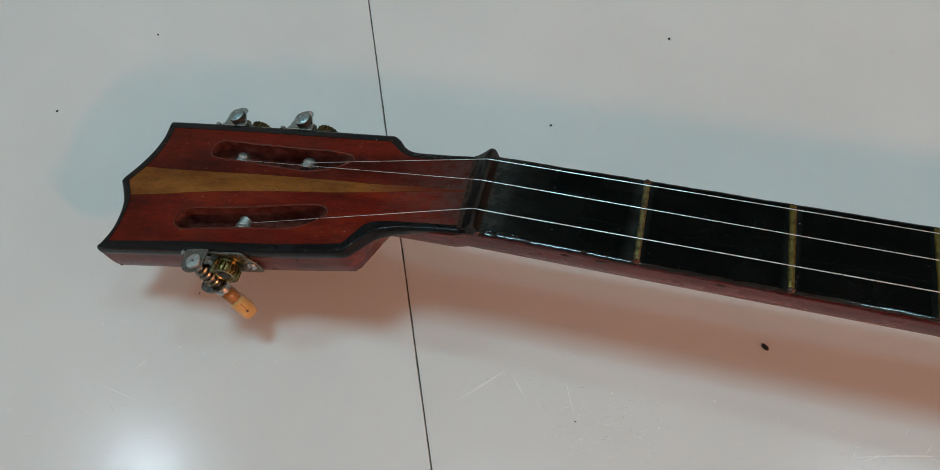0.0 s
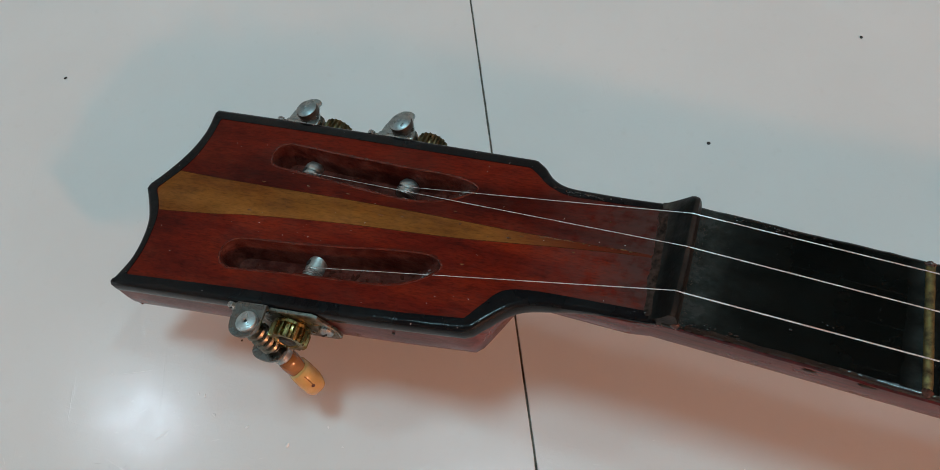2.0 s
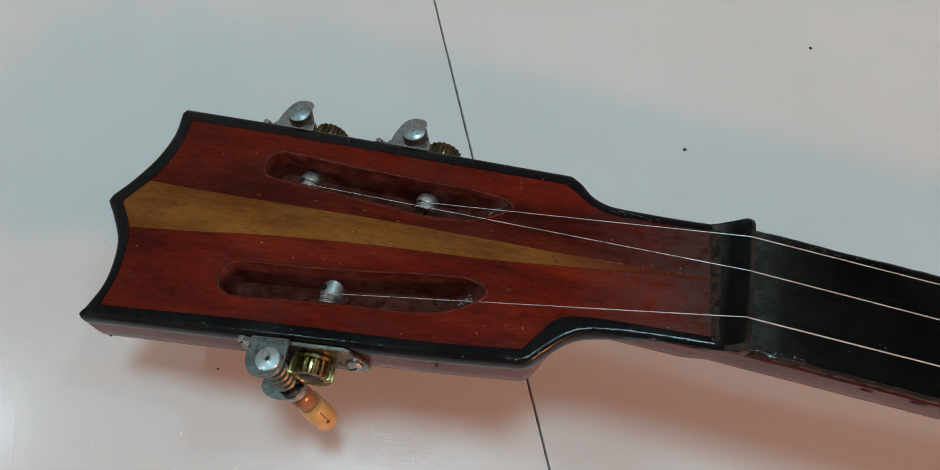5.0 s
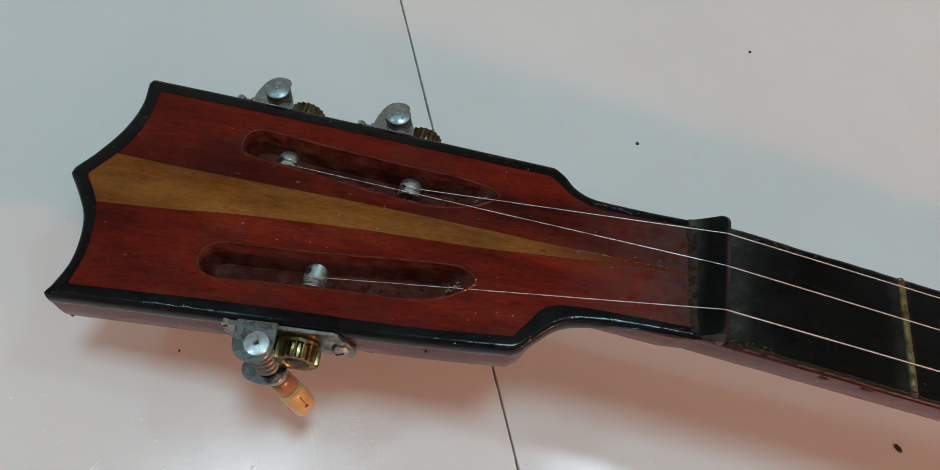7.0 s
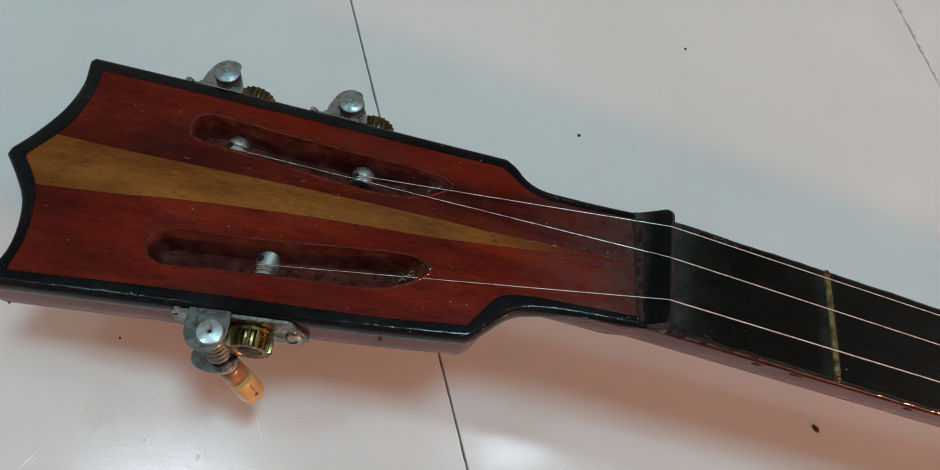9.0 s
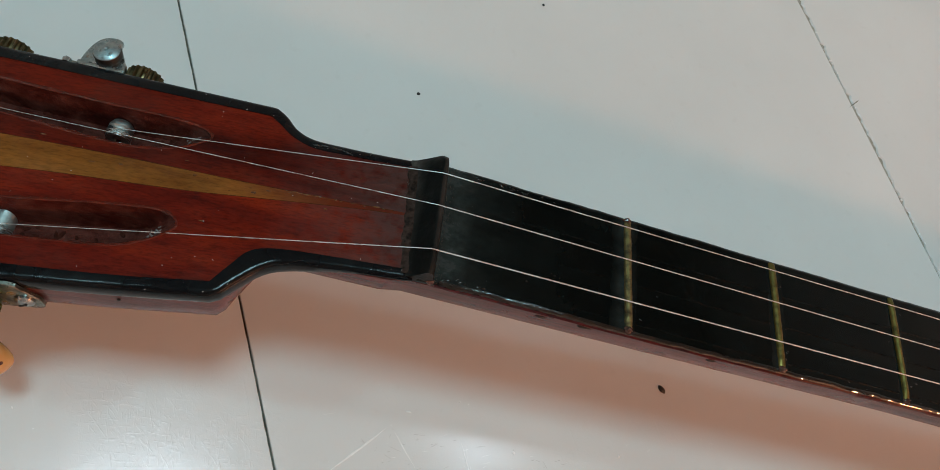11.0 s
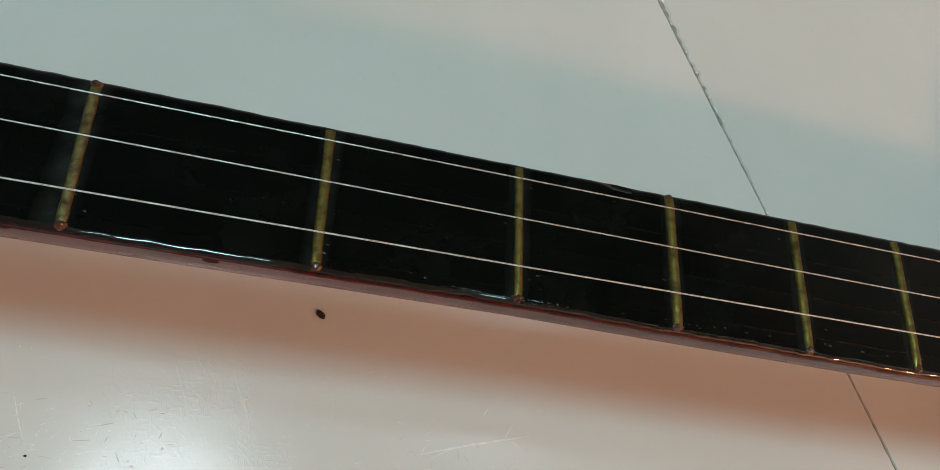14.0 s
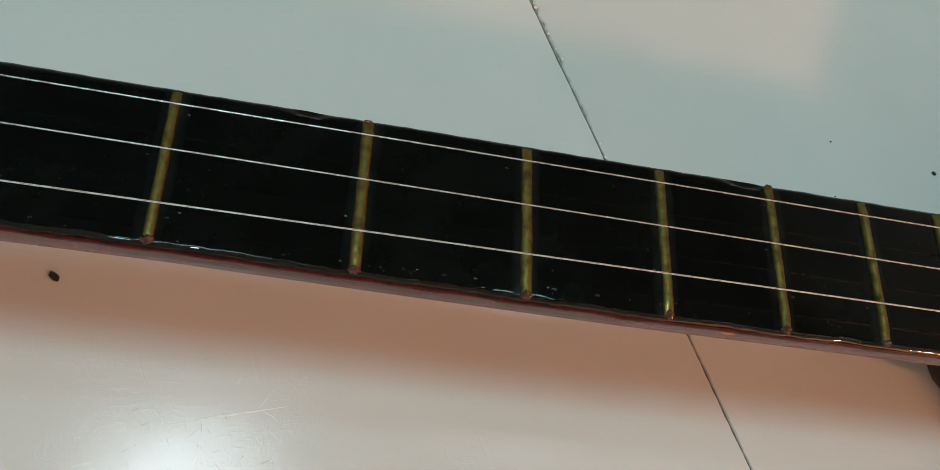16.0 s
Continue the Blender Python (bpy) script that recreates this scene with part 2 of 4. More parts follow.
def tile_material():
    m, t, p = shader("glazed_tile")
    wide = noise_node(t, 9, 4)
    fine = noise_node(t, 160, 4)
    lines = noise_node(t, 420, 3, (1, 0.05, 1), 0.6, (0, 0, 0.35))
    grit = noise_node(t, 1500, 3)
    c = ramp(t, wide.outputs[0], [(0.3, (0.70, 0.695, 0.68)), (0.7, (0.76, 0.755, 0.74))]).outputs[0]
    c = mix(t, ramp(t, fine.outputs[0], [(0.62, grey(0)), (0.8, grey(0.22))]).outputs[0], c, (0.60, 0.58, 0.54))
    t.links.new(c, p.inputs["Base Color"])
    scr = ramp(t, lines.outputs[0], [(0.64, grey(0)), (0.74, grey(0.7))]).outputs[0]
    rr = mix(t, scr, ramp(t, fine.outputs[0], [(0.3, grey(0.145)), (0.7, grey(0.195))]).outputs[0], grey(0.29))
    t.links.new(rr, p.inputs["Roughness"])
    streak = noise_node(t, 1300, 4, (1, 0.26, 1), 0.65, (0, 0, -0.15))
    patch = ramp(t, noise_node(t, 60, 3).outputs[0], [(0.40, grey(0.35)), (0.65, grey(1))]).outputs[0]
    h = mix(t, 0.45, scr, mix(t, 1.0, mix(t, 0.55, streak.outputs[0], grit.outputs[0]), patch, "MULTIPLY"))
    worn = ramp(t, noise_node(t, 45, 3).outputs[0], [(0.40, grey(0.2)), (0.60, grey(1))]).outputs[0]
    cuts = None
    for scale, turn, low in ((900, 0.35, 0.575), (1100, 1.80, 0.585), (1000, -0.70, 0.59), (800, 1.15, 0.60)):
        squeeze = t.nodes.new("ShaderNodeMapping")
        squeeze.inputs["Scale"].default_value = (0.20, 1, 1)
        t.links.new(place_node(t, (1, 1, 1), (0, 0, turn)).outputs[0], squeeze.inputs["Vector"])
        line = add(t, "ShaderNodeTexNoise", Scale=scale, Detail=2.0, Roughness=0.5)
        t.links.new(squeeze.outputs[0], line.inputs["Vector"])
        thin = ramp(t, line.outputs[0], [(low, grey(0)), (low + 0.06, grey(1))]).outputs[0]
        cuts = thin if cuts is None else mix(t, 1.0, cuts, thin, "LIGHTEN")
    h = mix(t, 0.16, h, mix(t, 1.0, cuts, worn, "MULTIPLY"))
    p.inputs["Specular Tint"].default_value = (1.0, 0.68, 0.70, 1)
    bump(t, p, h, 0.15, 0.0004)
    return m


TILE = tile_material()


# ---- mesh helpers ----
def part(name, bm, material, parent=None, label="", smooth=True):
    """One mesh object from a bmesh, under a thing or a part."""
    me = bpy.data.meshes.new(name)
    bmesh.ops.recalc_face_normals(bm, faces=bm.faces)
    bm.to_mesh(me)
    bm.free()
    me.materials.append(material)
    if smooth:
        me.shade_smooth()
        me.set_sharp_from_angle(angle=radians(35))
    ob = new(name, me)
    if parent:
        ob.parent = parent
    if label:
        ob["label"] = label
    return ob


def loft(rings, closed=True, caps=True):
    """A bmesh through rings of points, each ring with the same count."""
    bm = bmesh.new()
    rows = [[bm.verts.new(p) for p in r] for r in rings]
    for a, b in zip(rows, rows[1:]):
        n = len(a)
        for i in range(n if closed else n - 1):
            bm.faces.new((a[i], a[(i + 1) % n], b[(i + 1) % n], b[i]))
    if caps and closed:
        bm.faces.new(rows[0][::-1])
        bm.faces.new(rows[-1])
    return bm


def lathe(profile, count=24, m=Matrix.Identity(4)):
    """A body of revolution round z from (radius, z) pairs, put at m."""
    rings = []
    for r, z in profile:
        rings.append([m @ Vector((r * math.cos(a), r * math.sin(a), z)) for a in (2 * math.pi * i / count for i in range(count))])
    return loft(rings)


def rounded_box(size, radius, m=Matrix.Identity(4), segments=2):
    bm = bmesh.new()
    bmesh.ops.create_cube(bm, size=1, matrix=Matrix.Diagonal((*size, 1)))
    bmesh.ops.bevel(bm, geom=list(bm.edges), offset=radius, segments=segments, affect="EDGES", profile=0.5)
    bmesh.ops.transform(bm, matrix=m, verts=bm.verts)
    return bm


def merged(*bms):
    out = bmesh.new()
    for b in bms:
        me = bpy.data.meshes.new("scratch")
        b.to_mesh(me)
        b.free()
        out.from_mesh(me)
        bpy.data.meshes.remove(me)
    return out


def spline(points, per=6):
    """Catmull-Rom through an open chain of points."""
    pts = [Vector(p) for p in points]
    pts = [pts[0] * 2 - pts[1]] + pts + [pts[-1] * 2 - pts[-2]]
    out = []
    for a, b, c, d in zip(pts, pts[1:], pts[2:], pts[3:]):
        for i in range(per):
            u = i / per
            out.append(0.5 * (2 * b + (c - a) * u + (2 * a - 5 * b + 4 * c - d) * u * u + (3 * b - a - 3 * c + d) * u ** 3))
    return out + [pts[-2]]


def tube(points, radius, count=8):
    """A round wire along points."""
    rings = []
    for i, p in enumerate(points):
        p = Vector(p)
        way = (Vector(points[min(i + 1, len(points) - 1)]) - Vector(points[max(i - 1, 0)])).normalized()
        side = way.cross(Vector((0, 0, 1)) if abs(way.z) < 0.9 else Vector((1, 0, 0))).normalized()
        up = side.cross(way)
        rings.append([p + radius * (math.cos(a) * side + math.sin(a) * up) for a in (2 * math.pi * k / count for k in range(count))])
    return loft(rings)


def inside(p, poly):
    hit = False
    for a, b in zip(poly, poly[1:] + poly[:1]):
        if (a[1] > p[1]) != (b[1] > p[1]) and p[0] < (b[0] - a[0]) * (p[1] - a[1]) / (b[1] - a[1]) + a[0]:
            hit = not hit
    return hit


def rough(x, seed=0.0, scale=120.0):
    return noise.noise(Vector((x * scale, seed, 0.5)))


MM = 0.001


def blob(name, place, size, material, parent, label="", seed=0, turn=0.0):
    bm = bmesh.new()
    bmesh.ops.create_icosphere(bm, subdivisions=2, radius=1)
    for v in bm.verts:
        d = 1 + 0.25 * noise.noise(v.co * 1.5 + Vector((seed * 4.7, 1, 0)))
        v.co = Vector((v.co.x * size[0], v.co.y * size[1], v.co.z * size[2])) * d
    bmesh.ops.transform(bm, matrix=Matrix.Translation(place) @ pose(0, 0, 0, 0, turn, 0), verts=bm.verts)
    return part(name, bm, material, parent, label)



# ---- room: floor of large glazed tiles, plain walls, ceiling ----
JOINT = Vector((-0.4158, 0.9094, 0))
ACROSS = Vector((0.9094, 0.4158, 0))
GRID = Matrix(((ACROSS.x, JOINT.x, 0, 0), (ACROSS.y, JOINT.y, 0, 0), (0, 0, 1, 0), (0, 0, 0, 1)))
PITCH, LONG, GAP = 0.3234, 0.62, 0.0005
LINE_A, CROSS = -0.0930, -0.235
ROOM = (LINE_A - 6 * PITCH, LINE_A + 7 * PITCH, CROSS - 3 * LONG, CROSS + 4 * LONG)

floor = part("floor", rounded_box((ROOM[1] - ROOM[0] + 0.3, ROOM[3] - ROOM[2] + 0.3, 0.1), 0.002,
             GRID @ pose((ROOM[0] + ROOM[1]) / 2, (ROOM[2] + ROOM[3]) / 2, -0.0515)), GROUT)
tagged(floor, "white glazed ceramic tile floor with thin dark joints", "floor", kind="structure")


def wall(name, x0, x1, y0, y1, z0, z1, material, label, category):
    ob = part(name, rounded_box((x1 - x0, y1 - y0, z1 - z0), 0.004, GRID @ pose((x0 + x1) / 2, (y0 + y1) / 2, (z0 + z1) / 2)), material)
    return tagged(ob, label, category, kind="structure")


X0, X1, Y0, Y1 = ROOM
wall("wall_west", X0 - 0.15, X0, Y0, Y1, 0, CEILING, WALL_PAINT, "plain off-white painted wall of the room", "wall")
wall("wall_east", X1, X1 + 0.15, Y0, Y1, 0, CEILING, WALL_PAINT, "plain off-white painted wall of the room", "wall")
wall("wall_south", X0 - 0.15, X1 + 0.15, Y0 - 0.15, Y0, 0, CEILING, WALL_PAINT, "plain off-white painted wall of the room", "wall")
wall("wall_north", X0 - 0.15, X1 + 0.15, Y1, Y1 + 0.15, 0, CEILING, WALL_PAINT, "plain off-white painted wall of the room", "wall")
wall("ceiling", X0 - 0.15, X1 + 0.15, Y0 - 0.15, Y1 + 0.15, CEILING, CEILING + 0.15, CEILING_PAINT, "plain grey painted ceiling", "ceiling")


for lx, ly, size, watts in LAMPS:
    r = size / 2
    lamp = tagged(part("ceiling_lamp", lathe([(r + 0.03, 0.06), (r + 0.03, 0.012), (r + 0.024, 0.0), (r + 0.004, 0.0), (r + 0.002, 0.012), (r + 0.002, 0.03), (0.01, 0.032)], 32,
                       pose(lx, ly, CEILING - 0.06)), LAMP_METAL), "round white ceiling lamp with a lit disc", "lamp")

# ---- the lute: an empty on the floor that carries neck, headstock, tuners and body ----
lute = tagged(new("lute"), "three-stringed wooden lute with black fretboard, lying on the tile floor", "lute")
FRETS = [1.5, 52.4, 98.7, 139.6, 176.5, 209.5, 238.5, 264.4, 286.4, 307.0, 326.0, 343.5]
TOP0, FALL = 0.0751, -0.0090   # height of the fretboard at x = 0, and its slope


DENTS = [(-0.0225, 0.0716, 0.0016), (-0.0098, 0.0718, 0.0022), (0.0313, 0.0708, 0.0018)]


def top_z(x):
    return TOP0 + FALL * x


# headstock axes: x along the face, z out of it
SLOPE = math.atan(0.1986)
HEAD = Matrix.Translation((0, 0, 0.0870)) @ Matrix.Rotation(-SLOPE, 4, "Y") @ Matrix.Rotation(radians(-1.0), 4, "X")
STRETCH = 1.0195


def flat(points):
    """Plan points in mm on the headstock's face."""
    return [Vector((x * STRETCH * MM, y * MM)) for x, y in points]


# outline and the inner edge of the black border, in four matching stretches
OUT_TOP = spline(flat([(-60, 18.9), (-73, 19.0), (-83, 19.4), (-91.5, 20.1), (-96.5, 22.4), (-99.8, 25.8), (-102.6, 27.9)]), 5) + spline(flat([(-103.6, 28.2), (-127, 29.4), (-180, 32.2), (-222.8, 33.8)]), 6)
IN_TOP = spline(flat([(-60, 16.3), (-73, 16.4), (-83, 16.6), (-91.0, 17.0), (-97.0, 19.4), (-101.0, 22.6), (-103.6, 24.5)]), 5) + spline(flat([(-104.6, 24.8), (-127, 25.8), (-180, 28.3), (-218.9, 29.6)]), 6)
OUT_END = spline(flat([(-223.9, 32.2), (-222.9, 24.0), (-224.4, 15.0), (-228.2, 6.3), (-232.3, -0.4)]), 7) + spline(flat([(-232.5, -2.4), (-228.1, -7.9), (-224.1, -14.0), (-222.1, -20.6), (-221.5, -28.0), (-223.0, -34.6), (-224.2, -37.6)]), 6)
IN_END = spline(flat([(-219.2, 29.0), (-218.9, 22.0), (-220.0, 13.2), (-223.0, 6.0), (-227.6, -1.3)]), 7) + spline(flat([(-227.6, -2.6), (-224.2, -6.6), (-220.9, -12.5), (-219.0, -20.6), (-218.5, -26.5), (-218.9, -31.5), (-219.2, -33.8)]), 6)
OUT_LOW = spline(flat([(-223.4, -38.4), (-178, -35.2), (-133, -31.9), (-106.8, -29.4)]), 6) + spline(flat([(-104.6, -28.3), (-101.6, -25.1), (-96.4, -20.2), (-90.5, -17.9), (-80.0, -17.0), (-71, -16.8), (-60, -16.7)]), 5)
IN_LOW = spline(flat([(-218.6, -34.3), (-178, -31.0), (-133, -28.4), (-107.2, -25.7)]), 6) + spline(flat([(-106.4, -24.6), (-103.8, -20.8), (-99.8, -15.9), (-93.0, -14.2), (-80.0, -13.9), (-71, -13.9), (-60, -13.9)]), 5)
OUTER = OUT_TOP + OUT_END + OUT_LOW
INNER = IN_TOP + IN_END + IN_LOW
DEPTH = 0.0162


def inset(poly, d):
    """A closed chain moved inwards by d (the chain runs anticlockwise)."""
    n, out = len(poly), []
    for i in range(n):
        w = (poly[(i + 1) % n] - poly[i - 1])
        w = w.normalized() if w.length else Vector((1, 0))
        out.append(poly[i] + d * Vector((-w.y, w.x)))
    return out


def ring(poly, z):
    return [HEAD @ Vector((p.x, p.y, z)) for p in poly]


def worn_ring(poly, z):
    """A ring below the face that rises to it near the nut, where the black paint thins out."""
    out = []
    for p in poly:
        u = min(1.0, max(0.0, (p.x + 0.094) / 0.024)) if p.y < 0 else 0.0
        out.append(HEAD @ Vector((p.x, p.y, z * (1 - 0.80 * u * u * (3 - 2 * u)))))
    return out


def flank(d, tuck):
    """The outline moved in by d, and by tuck more where the throat rounds into the neck."""
    out = []
    for p, a in zip(OUTER, inset(OUTER, d)):
        u = min(1.0, max(0.0, (p.x + 0.109) / 0.014))
        out.append(Vector((min(a.x, p.x) if p.x > -0.07 else a.x, a.y - math.copysign(tuck * u * u * (3 - 2 * u), a.y))))
    return out


headstock = part("headstock", loft([worn_ring(OUTER, -0.0026), worn_ring(flank(0, 0.0004), -0.0050), ring(flank(0, 0.0046), -0.009), ring(flank(0.0002, 0.0082), -0.0125), ring(flank(0.0012, 0.0115), -DEPTH)], caps=False), SIDE_WOOD, lute,
                 "red-brown lacquered wooden side of the headstock")
bm = bmesh.new()
bm.faces.new([bm.verts.new(p) for p in ring(flank(0.0012, 0.0115), -DEPTH)])
bmesh.ops.triangulate(bm, faces=bm.faces)
part("headstock_back", bm, SIDE_WOOD, headstock)

BLACK_EDGE = lacquer("black_edge_lacquer", (0.004, 0.004, 0.005), 0.13, 0.08, shine=0.20, relief=0.30, ripple=260)
border = part("border", loft([worn_ring(OUTER, -0.0046), worn_ring(inset(OUTER, -0.0002), -0.0036), worn_ring(inset(OUTER, -0.0001), -0.0010), ring(inset(OUTER, 0.0002), -0.0004), ring(inset(OUTER, 0.0006), -0.0001), ring(inset(OUTER, 0.0011), 0.0001),
                              ring(inset(OUTER, 0.0016), 0.00015), ring(INNER, 0.0002), ring(INNER, -0.001)], caps=False), BLACK_EDGE, headstock, "glossy black painted border")

# face: upper panel, pale stripe, lower panel, with two round-ended slots cut out
STRIPE_TOP = spline(flat([(-223.2, 6.2), (-206, 5.6), (-189, 5.3), (-160, 4.9), (-139, 4.4), (-118, 3.6), (-100, 2.9), (-72, 2.3), (-57, 2.1)]), 4)
STRIPE_LOW = spline(flat([(-57, 1.3), (-72, 1.2), (-90, 0.0), (-106, -1.3), (-122, -2.4), (-154, -3.6), (-186, -6.0), (-201, -7.9), (-221.9, -9.8)]), 4)
STRIPE = STRIPE_TOP + STRIPE_LOW + flat([(-224.6, -6.0), (-227.6, -1.9)])
SLOT_ONE = spline(flat([(-186.5, 23.0), (-189.9, 21.2), (-191.0, 17.8), (-189.6, 14.2), (-186.0, 13.0)]), 4) + spline(flat([(-165, 10.8), (-140.5, 8.0), (-131, 8.4), (-123.5, 10.4), (-118.4, 13.4), (-117.2, 15.4), (-120.5, 17.4), (-129, 18.9), (-142.6, 19.6), (-160, 20.8)]), 4)
SLOT_TWO = spline(flat([(-185.5, -14.3), (-189.0, -16.0), (-190.6, -19.8), (-189.0, -23.6), (-185.2, -25.2)]), 4) + spline(flat([(-165, -23.2), (-150, -22.0), (-138, -21.2), (-131, -20.2), (-124.6, -17.6), (-119.6, -13.8), (-119.0, -11.6), (-122.0, -9.2), (-130, -8.8), (-152, -11.4), (-168, -13.0)]), 4)


def face_piece(name, material, label, keep):
    verts, edges = [], []
    for poly in (INNER, STRIPE, SLOT_ONE, SLOT_TWO):
        k = len(verts)
        verts += [Vector(p) for p in poly]
        edges += [(k + i, k + (i + 1) % len(poly)) for i in range(len(poly))]
    from mathutils.geometry import delaunay_2d_cdt
    v, e, faces, *_ = delaunay_2d_cdt(verts, edges, [], 0, 1e-6)
    bm = bmesh.new()
    made = {}
    for f in faces:
        c = sum((v[i] for i in f), Vector((0, 0))) / len(f)
        if not inside(c, INNER) or inside(c, SLOT_ONE) or inside(c, SLOT_TWO):
            continue
        region = "stripe" if inside(c, STRIPE) else ("upper" if c.y > stripe_middle(c.x) else "lower")
        if region != keep:
            continue
        vs = []
        for i in f:
            if i not in made:
                made[i] = bm.verts.new(HEAD @ Vector((v[i].x, v[i].y, 0)))
            vs.append(made[i])
        bm.faces.new(vs)
    return part(name, bm, material, headstock, label)


def stripe_middle(x):
    return (-0.002 + (x + 0.227) / 0.155 * 0.0039) if x < -0.072 else 0.0017


face_piece("upper_panel", DARK_WOOD, "dark reddish-brown varnished panel", "upper")
face_piece("stripe", YELLOW_WOOD, "tapering pale yellow wood stripe", "stripe")
face_piece("lower_panel", RED_WOOD, "bright red-brown varnished panel", "lower")


SEAM = plain("stripe_seam", (0.040, 0.012, 0.004), (0.090, 0.028, 0.008), 0.85, 900)
SEAM.node_tree.nodes["Principled BSDF"].inputs["Specular IOR Level"].default_value = 0.1


def seam(chain, label):
    """A thin uneven glue line along an edge of the stripe."""
    rows = []
    n = len(chain)
    for i, p in enumerate(chain):
        w = (chain[min(i + 1, n - 1)] - chain[max(i - 1, 0)]).normalized()
        off = Vector((-w.y, w.x))
        r = 0.00013 * (1 + 0.7 * rough(p.x, 3.3, 260))
        rows.append([HEAD @ Vector((p.x + off.x * d * r, p.y + off.y * d * r, z)) for d, z in ((-1, -0.0001), (-0.5, 0.00003), (0.5, 0.00003), (1, -0.0001))])
    part("seam", loft(rows, closed=False), SEAM, headstock, label)


seam(STRIPE_TOP[:-3], "dark glue line along the pale stripe")
seam(STRIPE_LOW[3:], "dark glue line along the pale stripe")

RIM = plain("rim_varnish", (0.05, 0.006, 0.003), (0.13, 0.016, 0.007), 0.16, 300, 0.2)
PALE_DUST = plain("pale_dust", (0.16, 0.13, 0.12), (0.32, 0.28, 0.26), 0.85, 900)
SHAVING = plain("brown_shaving", (0.036, 0.009, 0.006), (0.085, 0.021, 0.013), 0.9, 500)
for dull in (PALE_DUST, SHAVING):
    dull.node_tree.nodes["Principled BSDF"].inputs["Specular IOR Level"].default_value = 0.05
random.seed(8)


def slot(poly, label, mouth):
    """A routed slot: steep walls and a floor that rises towards the nut."""
    def deep(x):
        u = min(1.0, max(0.0, (x / (STRETCH * MM) + 131) / 13))
        return -0.0066 * (1 - u * u * (3 - 2 * u)) - 0.0011
    lip = [HEAD @ Vector((p.x, p.y, 0)) for p in poly]
    soft = [HEAD @ Vector((p.x, p.y, -0.0007)) for p in inset(poly, 0.0004)]
    low = inset(poly, 0.0030)
    mid = [HEAD @ Vector((p.x, p.y, deep(p.x) * 0.62)) for p in inset(poly, 0.0014)]
    base = [HEAD @ Vector((p.x, p.y, deep(p.x))) for p in low]
    bm = loft([lip, soft, mid, base], caps=False)
    bm.verts.ensure_lookup_table()
    last = [bm.verts[3 * len(poly) + i] for i in range(len(poly))]
    f = bm.faces.new(last)
    bmesh.ops.triangulate(bm, faces=[f])
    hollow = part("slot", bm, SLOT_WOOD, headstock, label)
    # a beaded rim of varnish round the lip
    n, rows = len(poly), []
    for i in range(n * 3 + 1):
        k, u = (i // 3) % n, (i % 3) / 3
        c = poly[k].lerp(poly[(k + 1) % n], u)
        w = (poly[(k + 1) % n] - poly[k]).normalized()
        off = Vector((-w.y, w.x))
        r = 0.00032 * (1 + 0.7 * rough(i * 0.01, poly[0].y * 90, 55))
        rows.append([HEAD @ Vector((c.x + off.x * r * 1.3 * math.cos(a), c.y + off.y * r * 1.3 * math.cos(a), -0.0001 + r * 0.8 * math.sin(a))) for a in (2 * math.pi * j / 6 for j in range(6))])
    part("slot_rim", loft(rows, caps=False), RIM, hollow, "glossy dark varnish gathered along the slot's lip")
    # shavings and dried varnish lying in the slot
    bits = []
    lo, hi = min(p.x for p in poly), max(p.x for p in poly)
    bottom, roof = min(p.y for p in poly), max(p.y for p in poly)
    while len(bits) < 34:
        c = Vector((random.uniform(lo, hi), random.uniform(bottom, roof)))
        if not inside(c, low):
            continue
        r = random.uniform(0.0002, 0.0007)
        bits.append(lathe([(r, -0.0002), (r * 0.8, r * 0.3), (r * 0.2, r * 0.45)], 6, HEAD @ Matrix.Translation((c.x, c.y, deep(c.x))) @ pose(0, 0, 0, 0, 0, random.uniform(0, 180)) @ Matrix.Diagonal((random.uniform(1, 3), 1, random.uniform(0.6, 1.4), 1))))
    tagged(part("shavings", merged(*bits), SHAVING, hollow, "brown shavings and dried varnish in the slot", smooth=False), kind="stuff")
    dust = []
    end = hi - 0.0042
    while len(dust) < 110:
        c = Vector((random.gauss(end, 0.0016), random.gauss(mouth, 0.0016)))
        if not inside(c, poly):
            continue
        r = random.uniform(0.00008, 0.00032)
        dust.append(lathe([(r, -0.0002), (r * 0.8, r * 0.3), (r * 0.2, r * 0.45)], 5, HEAD @ Matrix.Translation((c.x, c.y, deep(c.x) + 0.0001)) @ pose(0, 0, 0, 0, 0, random.uniform(0, 180)) @ Matrix.Diagonal((random.uniform(1, 2.4), 1, 1, 1))))
    tagged(part("dust", merged(*dust), PALE_DUST, hollow, "grey dust gathered at the slot's shallow end", smooth=False), kind="stuff")
    return hollow


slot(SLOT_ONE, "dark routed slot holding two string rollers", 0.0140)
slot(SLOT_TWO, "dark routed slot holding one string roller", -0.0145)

# ---- neck, fretboard, nut ----
HALF = 0.0178


def near_half(x):
    """Half-width of the playing edge, which is worn down towards the nut."""
    return float(np.interp(x, (-0.06, 0.0, 0.10, 0.15, 0.20, 0.30), (0.0160, 0.0164, 0.0167, 0.0178, 0.0186, 0.0190)))


